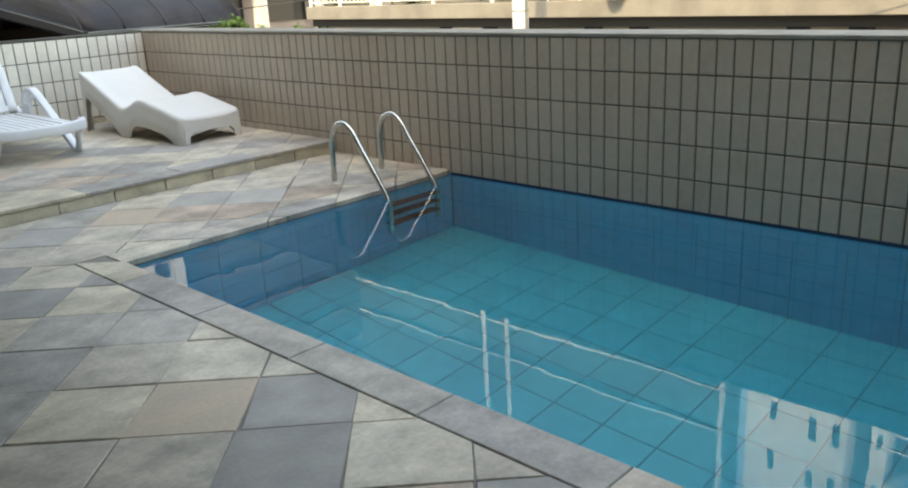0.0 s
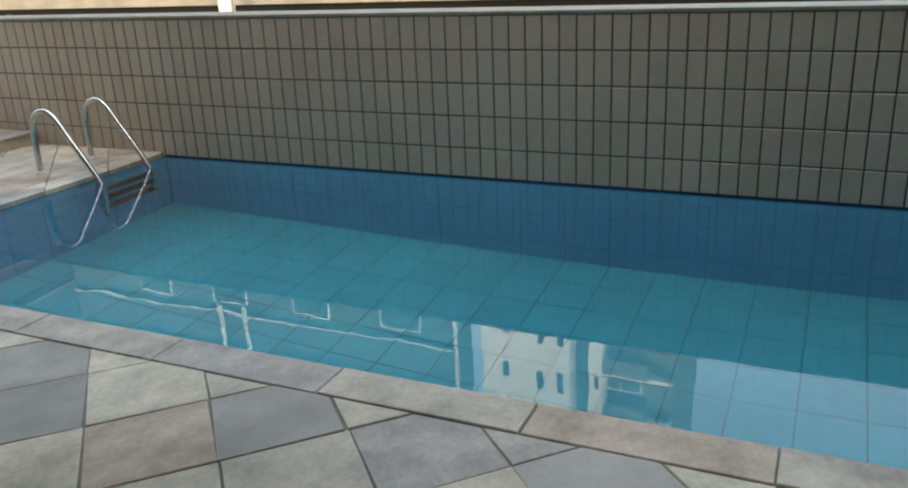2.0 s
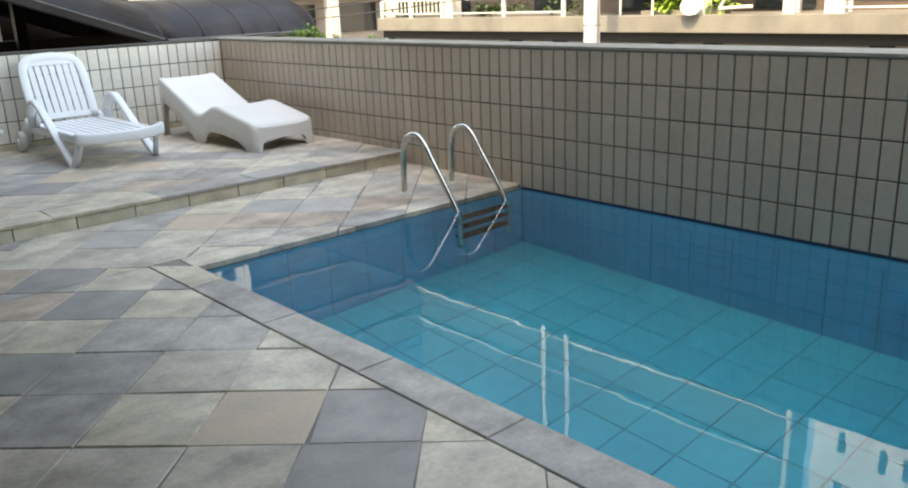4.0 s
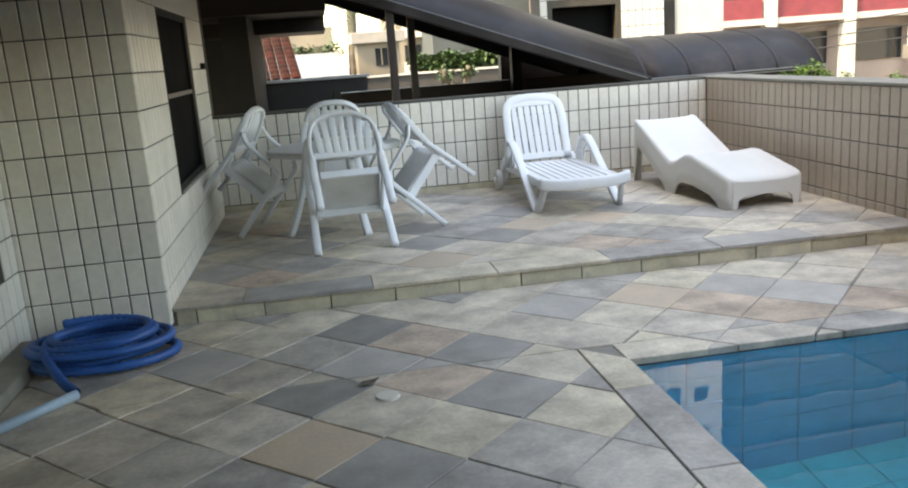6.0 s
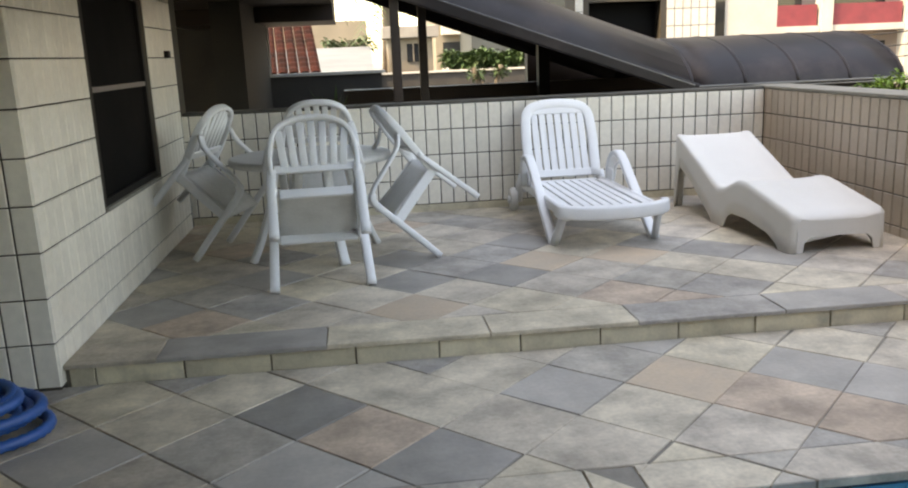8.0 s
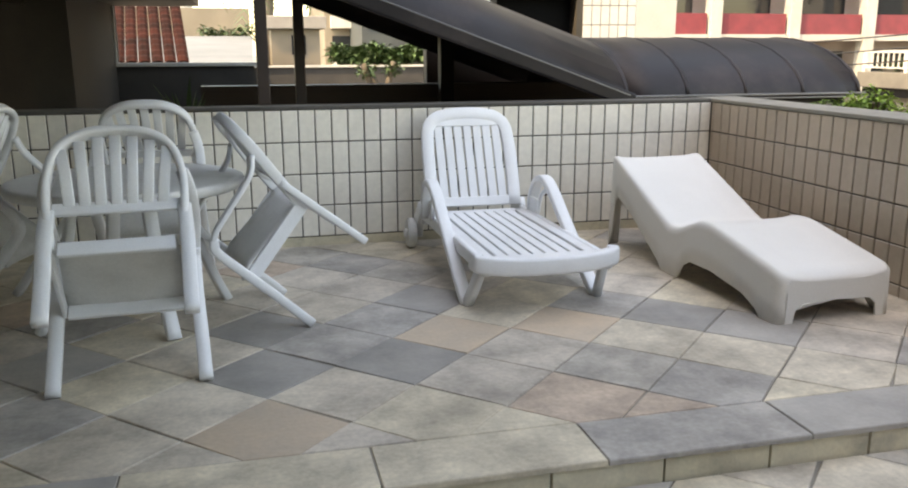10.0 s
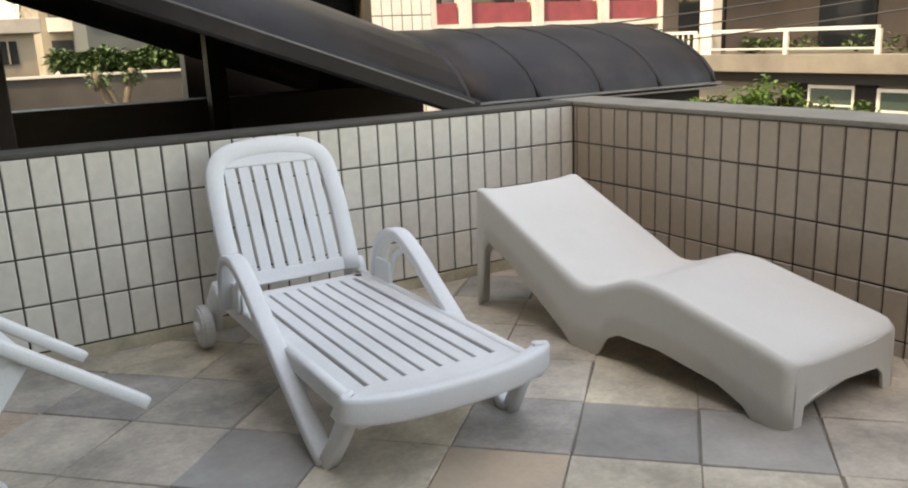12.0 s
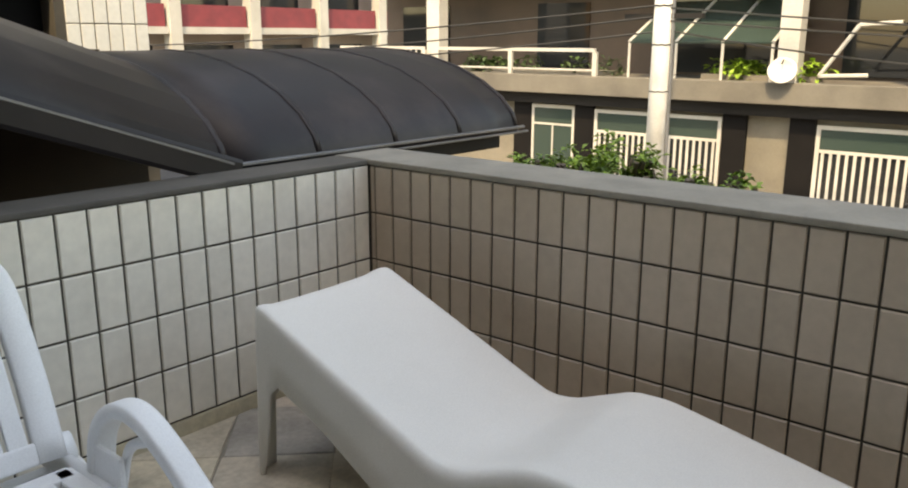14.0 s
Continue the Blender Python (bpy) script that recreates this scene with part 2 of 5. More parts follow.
LEAF = mat("leaf_green", (0.24, 0.38, 0.04), (0.12, 0.22, 0.025), rough=0.5, scale=6, grain=30, rnd=0.5, island=True)
LEAF_D = mat("dark_leaf_green", (0.042, 0.085, 0.022), (0.03, 0.06, 0.02), rough=0.55, scale=4, rnd=0.5, island=True)
BARK = mat("bark", (0.16, 0.13, 0.10), (0.09, 0.07, 0.05), rough=0.9, grain=40, bump=0.5)
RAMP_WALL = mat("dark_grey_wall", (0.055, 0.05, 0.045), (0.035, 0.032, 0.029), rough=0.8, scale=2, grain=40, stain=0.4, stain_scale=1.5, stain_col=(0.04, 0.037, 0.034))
# Clay red darkened well down so that the sunlit slope looks shaded.
ROOF_RED = mat("shaded_clay_roof", (0.04, 0.013, 0.010), (0.012, 0.006, 0.005), rough=0.95, spec=0.08, scale=3, rnd=0.5, island=True)
ROOF_GREY = mat("grey_sheet_roof", (0.17, 0.185, 0.195), (0.13, 0.145, 0.155), rough=0.9, spec=0.1, scale=1)
# Brown render with the shade of the slab above mixed into its colour.
SHADE_WALL = mat("shaded_brown_render", (0.12, 0.085, 0.065), (0.075, 0.055, 0.042), rough=0.85, scale=0.7)
UPPER = mat("grey_upper_render", (0.06, 0.072, 0.072), (0.045, 0.052, 0.052), rough=0.8, scale=0.6)
CREAM = mat("cream_render", (0.24, 0.205, 0.155), (0.17, 0.145, 0.11), rough=0.8, scale=0.6)
WIRE = mat("black_cable", (0.02, 0.02, 0.02), rough=0.6)
PLUMB = mat("drain_cover_white", (0.66, 0.63, 0.55), rough=0.5)


# ---- mesh helpers ----
def part(name, bm, material, parent=None, label="", smooth=False):
    me = bpy.data.meshes.new(name)
    bm.normal_update()
    bm.to_mesh(me)
    bm.free()
    me.materials.append(material)
    if smooth:
        me.polygons.foreach_set("use_smooth", [True] * len(me.polygons))
    ob = new(name, me)
    if parent is not None:
        ob.parent = parent
    if label:
        ob["label"] = label
    return ob


def root(name, m, label, category, group="", kind=""):
    ob = new(name)
    ob.empty_display_size = 0.1
    ob.matrix_world = m
    return tagged(ob, label, category, group, kind)


def box(bm, x0, x1, y0, y1, z0, z1, bevel=0.0):
    g = bmesh.ops.create_cube(bm, size=1.0)["verts"]
    bmesh.ops.scale(bm, vec=(x1 - x0, y1 - y0, z1 - z0), verts=g)
    bmesh.ops.translate(bm, vec=((x0 + x1) / 2, (y0 + y1) / 2, (z0 + z1) / 2), verts=g)
    if bevel:
        es = list({e for v in g for e in v.link_edges})
        bmesh.ops.bevel(bm, geom=es, offset=bevel, segments=2, affect="EDGES", profile=0.6)
    return bm


def boxes(*specs, bevel=0.0):
    bm = bmesh.new()
    for s in specs:
        box(bm, *s, bevel=bevel)
    return bm


def sweep(bm, pts, ra, rb=None, n=8, up=(0, 0, 1), flat=False):
    """A bar of elliptical (or, flat, rounded-box) section, half-sizes ra across and rb along the up side, through pts."""
    rb = rb or ra
    pts = [Vector(p) for p in pts]
    rings = []
    for i, p in enumerate(pts):
        d = (pts[min(i + 1, len(pts) - 1)] - pts[max(i - 1, 0)]).normalized()
        u = Vector(up)
        if abs(d.dot(u)) > 0.97:
            u = Vector((1, 0, 0)) if abs(d.x) < 0.9 else Vector((0, 1, 0))
        s = d.cross(u).normalized()
        w = s.cross(d).normalized()
        ring = []
        for k in range(n):
            a = 2 * math.pi * (k + 0.5) / n
            ca, sa = math.cos(a), math.sin(a)
            if flat:
                ca = math.copysign(abs(ca) ** 0.35, ca)
                sa = math.copysign(abs(sa) ** 0.35, sa)
            ring.append(bm.verts.new(p + s * (ra * ca) + w * (rb * sa)))
        rings.append(ring)
    for a, b in zip(rings, rings[1:]):
        for k in range(n):
            bm.faces.new((a[k], a[(k + 1) % n], b[(k + 1) % n], b[k]))
    bm.faces.new(rings[0][::-1])
    bm.faces.new(rings[-1])
    return bm


def curve_pts(ctrl, n=6):
    """Catmull-Rom through the points."""
    P = [Vector(c) for c in ctrl]
    P = [2 * P[0] - P[1]] + P + [2 * P[-1] - P[-2]]
    out = []
    for i in range(1, len(P) - 2):
        for k in range(n):
            t = k / n
            a, b, c, d = P[i - 1], P[i], P[i + 1], P[i + 2]
            out.append(0.5 * ((2 * b) + (c - a) * t + (2 * a - 5 * b + 4 * c - d) * t * t + (3 * b - a - 3 * c + d) * t ** 3))
    out.append(P[-2])
    return out


def struct(name, bm, material, label, category, smooth=False):
    return tagged(part(name, bm, material, None, smooth=smooth), label, category, kind="structure")


# ---- large structure ----
XR, YL, TOP, PZ, YS = 5.184, 9.446, 1.03, 0.11, 6.15      # street-side wall, end wall, wall top, platform height and front
PX0, PY1, PY0, WZ, PB = 2.47, 4.71, -2.6, -0.035, -1.42   # pool
XB = 0.145                                                # building wall
STREET = -2.24
H, XT, ZC = 8.8, 2.05, 2.2      # height of the block, and how far its unseen upper storeys reach out for shade
TW, TH = 0.1095, 0.2145                                   # tile pitch

ground = struct("ground", boxes((-300, 400, -300, 400, STREET - 0.3, STREET - 0.02)), GROUND, "grey ground of the town reaching far away", "ground")
struct("road", boxes((9.3, 16.2, -80, 80, STREET - 0.02, STREET)), ASPHALT, "dark asphalt street below the terrace", "road")
struct("pavement", boxes((16.2, 20.75, -80, 80, STREET - 0.02, STREET + 0.14)), PAVE, "concrete pavement along the opposite houses", "pavement")

floor = struct("floor", boxes((-0.66, PX0, -6, YS, -0.2, -0.007), (PX0, XR, PY1 + 0.02, YS, -0.2, -0.007), (PX0, XR, -6, PY0, -0.2, -0.007), (-0.66, XR, -6, YS, -3.0, -2.2)), FLOOR_GROUT, "terrace floor bed under split stone slabs", "floor")
platform = struct("platform", boxes((XB, XR, YS + 0.012, YL, -0.2, PZ - 0.007)), FLOOR_GROUT, "low raised platform paved with split stone", "platform")
pool_shell = struct("pool_shell", boxes((PX0 - 0.15, PX0 - 0.006, PY0, PY1 + 0.15, PB - 0.1, -0.03), (PX0 - 0.15, XR + 0.1, PY1 + 0.006, PY1 + 0.15, PB - 0.1, -0.03), (PX0 - 0.15, XR + 0.1, PY0 - 0.15, PY0, PB - 0.1, -0.03), (PX0, XR + 0.1, PY0, PY1, PB - 0.1, PB - 0.008), (XR + 0.002, XR + 0.1, PY0, PY1, PB - 0.1, -0.25)), POOL_GROUT, "blue pool basin below the water", "pool")
wall_street = struct("wall_street", boxes((XR + 0.008, XR + 0.30, -6.2, YL + 0.2, -3.0, TOP)), GROUT, "parapet wall with white tiles shaded to beige along the pool", "wall")
wall_end = struct("wall_end", boxes((XB, XR + 0.0, YL + 0.008, YL + 0.2, -3.0, TOP)), GROUT, "parapet wall with white tiles behind the loungers", "wall")
bm = boxes((XR - 0.004, XR + 0.34, -6.2, YL + 0.22, TOP, TOP + 0.025), bevel=0.006)
struct("wall_cap_street", bm, CAP, "weathered stone coping on the parapet", "wall coping")
# This coping carries the ramp side's shade in its darker colour.
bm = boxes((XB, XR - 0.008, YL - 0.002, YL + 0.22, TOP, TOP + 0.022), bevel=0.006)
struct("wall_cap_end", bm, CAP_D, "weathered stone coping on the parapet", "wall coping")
# Unseen walls, added and heightened to keep southern light off the pier.
wall_back = struct("wall_back", boxes((2.3, 9.2, -6.6, -6.4, -3.0, 9.0), (-0.66, 2.2, -1.5, -1.3, -3.0, ZC), (2.2, 2.3, -6.0, -1.3, -3.0, ZC)), PLASTER, "unseen plain wall added to cut light from the south", "wall")
# Never in view; added to darken the pool's far end and the pier.
struct("wall_south", boxes((2.3, XR, -2.8, PY0 - 0.02, -2.2, 2.75), (-0.9, 2.296, -2.8, PY0 - 0.02, -0.1, 2.0)), RAMP_WALL, "unseen dark wall added to shade the pool end", "wall")

# the block of flats beside the terrace
wall_pier = struct("wall_pier", boxes((-0.66, XB - 0.008, YS - 0.04, 7.14, -3, ZC), (-0.66, XB - 0.008, 8.43, YL + 0.2, -3, ZC), (-0.66, XB - 0.008, 7.14, 8.43, -3, 0.68), (-0.66, XB - 0.008, 7.14, 8.43, 1.92, ZC), (-0.66, -0.4, 7.14, 8.43, 0.68, 1.92)), GROUT, "tiled pier of the building beside the platform", "wall")
wall_house = struct("wall_house", boxes((-0.9, -0.66, -6.2, 4.4, -3, ZC), (-0.9, -0.66, 5.86, YS - 0.04, -3, ZC), (-0.9, -0.66, 4.4, 5.86, -3, 0.63), (-0.9, -0.66, 4.4, 5.86, 1.92, ZC)), GROUT, "tiled house wall along the pool terrace", "wall")
# Out of view: storeys, overhangs and low beams added to block sun and sky.
struct("wall_tower_unseen", boxes((-9, XT, -14, YL + 0.2, ZC, H), (XT - 0.3, XT, -14, 8.6, 2.0, ZC), (-9, -0.9, -14, YL + 0.2, -3, ZC), (-9, 0.42, YL + 0.2, 14.6, 3.6, H), (XT, XR + 0.3, -14, -2.1, 2.75, H), (XT - 0.15, XT, -14, 4.5, 1.82, 2.0)), CONCRETE, "unseen upper storeys and beams added to shade the terrace", "wall")
struct("floor_kerb", boxes((-0.66, -0.47, -5.9, 5.95, -0.012, 0.07), bevel=0.01), CAP, "worn stone kerb at the foot of the house wall", "kerb")

# water
bm = bmesh.new()
vs = [bm.verts.new((x, y, WZ)) for x, y in ((PX0, PY0), (XR + 0.002, PY0), (XR + 0.002, PY1), (PX0, PY1))]
bm.faces.new(vs)
water = tagged(part("water", bm, WATER), "clear still blue pool water reflecting houses", "water", kind="structure")
water.visible_shadow = False

# ---- canopy over the ramp behind the end wall ----
def canopy_line(x):
    return 1.06 + max(0.0, 4.63 - x) * 0.358


def vault(x0, x1, y0, y1, rise, thick, nx, ny=14):
    bm = bmesh.new()
    rows = []
    for i in range(nx + 1):
        x = x0 + (x1 - x0) * i / nx
        for s in (0, 1):
            row = []
            for k in range(ny + 1):
                a = math.pi * k / ny
                y = (y0 + y1) / 2 - (y1 - y0) / 2 * math.cos(a)
                row.append(bm.verts.new((x, y, canopy_line(x) + rise * math.sin(a) ** 1.15 - s * thick)))
            rows.append(row)
    for i in range(nx):
        a, b, c, d = rows[2 * i], rows[2 * i + 2], rows[2 * i + 1], rows[2 * i + 3]
        for k in range(ny):
            bm.faces.new((a[k], b[k], b[k + 1], a[k + 1]))
            bm.faces.new((c[k], c[k + 1], d[k + 1], d[k]))
        bm.faces.new((a[0], c[0], d[0], b[0]))
        bm.faces.new((a[ny], b[ny], d[ny], c[ny]))
    for i in (0, nx):
        a, c = rows[2 * i], rows[2 * i + 1]
        for k in range(ny):
            bm.faces.new((a[k], a[k + 1], c[k + 1], c[k]) if i == 0 else (a[k], c[k], c[k + 1], a[k + 1]))
    return bm


canopy = root("ramp_canopy", pose(0, 0, 0), "dark brown arched sheet canopy over the car ramp", "canopy")
CY0, CY1, CR = 9.72, 12.1, 0.45
part("sheet", vault(4.63, 6.70, CY0, CY1, CR, 0.03, 8), CANOPY, canopy, smooth=True)
part("sloping_sheet", vault(-0.2, 4.63, CY0, CY1, CR, 0.03, 4), CANOPY, canopy, smooth=True)
for x in (4.63, 5.14, 5.65, 6.16, 6.68):
    bm = bmesh.new()
    pts = []
    for k in range(15):
        a = math.pi * k / 14
        pts.append((x, (CY0 + CY1) / 2 - (CY1 - CY0) / 2 * math.cos(a), canopy_line(x) + CR * math.sin(a) ** 1.15 + 0.001))
    part("rib", sweep(bm, pts, 0.018, 0.006, 8), CANOPY, canopy, smooth=True)
bm = bmesh.new()
sweep(bm, [(4.6, CY0 - 0.02, 1.062), (6.72, CY0 - 0.02, 1.062)], 0.016, 0.009, 6)
sweep(bm, [(5.3, CY0 - 0.035, 1.036), (6.74, CY0 - 0.035, 1.036)], 0.012, 0.007, 6)
part("edge_rail", bm, EDGE, canopy, "pale metal edge rail")
bm = bmesh.new()
sweep(bm, [(4.66, CY0 - 0.03, 1.03), (-0.2, CY0 - 0.03, canopy_line(-0.2) - 0.04)], 0.03, 0.06, 8, flat=True)
part("sloping_rail", bm, CANOPY, canopy)
bm = bmesh.new()
sweep(bm, [(4.63, CY0 - 0.055, 1.075), (-0.2, CY0 - 0.055, canopy_line(-0.2) + 0.012)], 0.008, 0.008, 6)
part("edge_bead", bm, EDGE, canopy, "thin pale metal bead")
part("gutter", boxes((4.7, 6.6, CY0 + 0.06, CY0 + 0.2, 0.94, 1.03), bevel=0.01), DARK, canopy)
part("post", boxes((5.6, 5.72, 10.8, 10.92, STREET + 0.4, 1.5)), DARK, canopy)
part("post", boxes((3.55, 3.67, 11.3, 11.42, STREET + 0.4, 1.85)), DARK, canopy)

# ---- openings of the block of flats ----
window_1 = root("window_1", pose(0, 0, 0), "dark framed window with black glass in the tiled pier", "window", kind="structure")
part("window_frame", boxes((XB - 0.06, XB - 0.01, 7.14, 7.18, 0.68, 1.92), (XB - 0.06, XB - 0.01, 8.39, 8.43, 0.68, 1.92), (XB - 0.06, XB - 0.01, 7.18, 8.39, 1.88, 1.92), (XB - 0.06, XB - 0.01, 7.18, 8.39, 0.68, 0.72)), DARK, window_1)
part("window_bar", boxes((XB - 0.055, XB - 0.012, 7.18, 8.39, 1.315, 1.345)), EDGE, window_1, "pale metal middle bar")
for z0, z1 in ((0.72, 1.315), (1.345, 1.88)):
    part("pane", boxes((XB - 0.045, XB - 0.035, 7.18, 8.39, z0, z1)), BLACK_PANE, window_1)
part("window_sill", boxes((XB - 0.06, XB + 0.012, 7.12, 8.45, 0.655, 0.678), bevel=0.004), CAP, window_1)
window_2 = root("window_2", pose(0, 0, 0), "dark framed window with black glass in the house wall", "window", kind="structure")
part("window_frame", boxes((-0.74, -0.67, 4.4, 4.45, 0.63, 1.92), (-0.74, -0.67, 5.81, 5.86, 0.63, 1.92), (-0.74, -0.67, 4.45, 5.81, 1.87, 1.92), (-0.74, -0.67, 4.45, 5.81, 0.63, 0.68)), DARK, window_2)
part("pane", boxes((-0.72, -0.71, 4.45, 5.81, 0.68, 1.87)), BLACK_PANE, window_2)
lamp_box = part("junction_box", boxes((XB, XB + 0.035, 9.02, 9.10, 1.50, 1.555), bevel=0.006), DARK)
tagged(lamp_box, "small black junction box on the tiled wall", "junction box")


# ---- moulded lounger ----
def lerp_table(v, tab, soft=0.0):
    """Straight runs between the table's points, rounded over a length of soft at each."""
    def at(u):
        u = min(max(u, tab[0][0]), tab[-1][0])
        for (a, za), (b, zb) in zip(tab, tab[1:]):
            if u <= b:
                return za + (zb - za) * (u - a) / (b - a)
        return tab[-1][1]
    return sum(at(v + soft * k) for k in (-1.0, -0.5, 0.0, 0.5, 1.0)) / 5 if soft else at(v)


def moulded_lounger(m):
    r = root("moulded_lounger", m, "white moulded one-piece plastic lounger with wavy top", "lounger")
    # length runs along y from the foot end (0) to the head end (1.9)
    top = [(0, 0.24), (0.04, 0.262), (0.50, 0.352), (0.64, 0.378), (0.76, 0.376), (0.98, 0.292), (1.08, 0.285), (1.86, 0.612), (1.9, 0.597)]
    low = [(0, 0.0), (0.14, 0.0), (0.17, 0.035), (0.30, 0.085), (0.60, 0.125), (0.82, 0.125), (0.90, 0.085), (0.94, 0.0), (1.12, 0.0), (1.18, 0.05), (1.55, 0.26), (1.76, 0.35), (1.81, 0.30), (1.83, 0.0), (1.9, 0.0)]
    W, RC = 0.322, 0.05
    ys = [1.9 * k / 96 for k in range(4, 93)]
    ends = [RC * (1 - math.cos(math.pi / 2 * k / 6)) for k in range(7)]
    ys = ends + [y for y in ys if RC + 0.01 < y < 1.89 - RC] + [1.9 - y for y in reversed(ends)]
    bm = bmesh.new()
    rows = []
    for y in ys:
        near_end = max(0.0, RC - min(y, 1.9 - y))
        pull = RC - math.sqrt(max(0.0, RC * RC - near_end * near_end))
        zt, zb = lerp_table(y, top, 0.032) - 0.5 * pull, lerp_table(y, low)
        zb = min(zb, zt - 0.05)
        row = []
        for s in (-1, 1):
            side = []
            flare = 0.018
            for f in (0.0, 0.45, 0.90, 1.0):
                z = zb + (zt - 0.020 - zb) * f
                side.append((s * (W - pull + flare * (1 - z / 0.6)), y * 0.97, z))
            side += [(s * (W - pull - a), y * 0.97, zt - b) for a, b in ((0.002, 0.009), (0.008, 0.002), (0.018, 0.0), (0.04, 0.001), (0.075, 0.008), (0.15, 0.012))]
            row += side if s < 0 else [(0, y * 0.97, zt - 0.014)] + side[::-1]
        rows.append([bm.verts.new(p) for p in row])
    for a, b in zip(rows, rows[1:]):
        for k in range(len(a) - 1):
            bm.faces.new((a[k], a[k + 1], b[k + 1], b[k]))
    # foot end and head end, each one panel with an opening between its two legs
    for row, arch in ((rows[0], 0.10), (rows[-1], 0.36)):
        y, wl = row[0].co.y, W - 0.075
        inner = [bm.verts.new((x, y, z)) for x, z in ((wl, 0.0), (wl - 0.012, arch * 0.7), (wl - 0.05, arch), (0, arch * 1.08), (-wl + 0.05, arch), (-wl + 0.012, arch * 0.7), (-wl, 0.0))]
        f = bm.faces.new(row + inner)
        bmesh.ops.triangulate(bm, faces=[f])
    bmesh.ops.recalc_face_normals(bm, faces=bm.faces)
    shell = part("shell", bm, SHELL, r, smooth=True)
    for p in shell.data.polygons:
        if abs(p.normal.y) > 0.9995:
            p.use_smooth = False
    sol = shell.modifiers.new("thickness", "SOLIDIFY")
    sol.thickness, sol.offset = 0.012, -1
    return r


moulded_lounger(pose(4.59, 7.19, PZ, 0, 0, 2.2))


# ---- slatted lounger ----
def slatted_lounger(m):
    r = root("slatted_lounger", m, "white slatted plastic sun lounger with raised back and wheels", "lounger")
    S, HY = 0.275, 1.43      # deck height over the platform, hinge
    for s in (-1, 1):
        bm = bmesh.new()
        sweep(bm, [(s * 0.325, 0.02, S - 0.03), (s * 0.325, 0.5, S - 0.03), (s * 0.325, 1.60, S - 0.03)], 0.022, 0.036, 10, flat=True)
        part("side_rail", bm, PLASTIC, r, smooth=True)
        bm = bmesh.new()
        arm = curve_pts([(s * 0.365, 0.25, 0.0), (s * 0.365, 0.45, 0.125), (s * 0.365, 0.80, 0.355), (s * 0.365, 0.95, 0.455), (s * 0.365, 1.08, 0.51), (s * 0.365, 1.20, 0.49), (s * 0.36, 1.28, 0.40), (s * 0.355, 1.31, 0.26)], 6)
        sweep(bm, arm, 0.022, 0.036, 10, up=(1, 0, 0), flat=True)
        part("armrest", bm, PLASTIC, r, smooth=True)
        bm = bmesh.new()
        sweep(bm, curve_pts([(s * 0.355, 1.02, 0.46), (s * 0.355, 1.13, 0.40), (s * 0.35, 1.18, 0.27)], 5), 0.012, 0.016, 8)
        part("brace", bm, PLASTIC, r, smooth=True)
        bm = bmesh.new()
        sweep(bm, [(s * 0.335, 0.10, S - 0.05), (s * 0.35, 0.18, 0.10), (s * 0.365, 0.25, 0.0)], 0.022, 0.03, 10, flat=True)
        part("leg", bm, PLASTIC, r, smooth=True)
        bm = bmesh.new()
        sweep(bm, [(s * 0.34, 1.48, 0.30), (s * 0.35, 1.57, 0.20), (s * 0.355, 1.60, 0.09)], 0.026, 0.045, 10, flat=True)
        part("leg", bm, PLASTIC, r, smooth=True)
        bm = bmesh.new()
        g = bmesh.ops.create_cone(bm, cap_ends=True, segments=24, radius1=0.10, radius2=0.10, depth=0.055)["verts"]
        bmesh.ops.rotate(bm, verts=g, matrix=Matrix.Rotation(radians(90), 3, "Y"))
        bmesh.ops.translate(bm, verts=g, vec=(s * 0.40, 1.60, 0.10))
        bmesh.ops.bevel(bm, geom=[e for e in bm.edges if len(e.link_faces) == 2 and e.calc_face_angle() > 1], offset=0.01, segments=2, affect="EDGES")
        wheel = part("wheel", bm, PLASTIC_G, r, "worn white wheel", smooth=False)
        bm = bmesh.new()
        g = bmesh.ops.create_cone(bm, cap_ends=True, segments=16, radius1=0.03, radius2=0.026, depth=0.08)["verts"]
        bmesh.ops.rotate(bm, verts=g, matrix=Matrix.Rotation(radians(90), 3, "Y"))
        bmesh.ops.translate(bm, verts=g, vec=(s * 0.405, 1.60, 0.10))
        part("hub", bm, PLASTIC, wheel)
        # ratchet plate that holds the back up
        part("ratchet", boxes((s * 0.335 - 0.008, s * 0.335 + 0.008, 1.14, 1.30, S - 0.01, S + 0.10), bevel=0.006), PLASTIC, r)
    # deck: long slats between a thick foot rail with upturned ends and a hinge rail
    bm = bmesh.new()
    sweep(bm, curve_pts([(-0.372, 0.075, S + 0.012), (-0.345, 0.045, S - 0.008), (-0.2, 0.012, S - 0.02), (0, 0.0, S - 0.022), (0.2, 0.012, S - 0.02), (0.345, 0.045, S - 0.008), (0.372, 0.075, S + 0.012)], 5), 0.032, 0.046, 12, flat=True)
    part("foot_rail", bm, PLASTIC, r, smooth=True)
    part("foot_panel", boxes((-0.32, 0.32, 0.03, 0.17, S - 0.03, S + 0.002), bevel=0.01), PLASTIC, r)
    part("hinge_rail", boxes((-0.30, 0.30, HY - 0.10, HY - 0.03, S - 0.03, S + 0.002), bevel=0.008), PLASTIC, r)
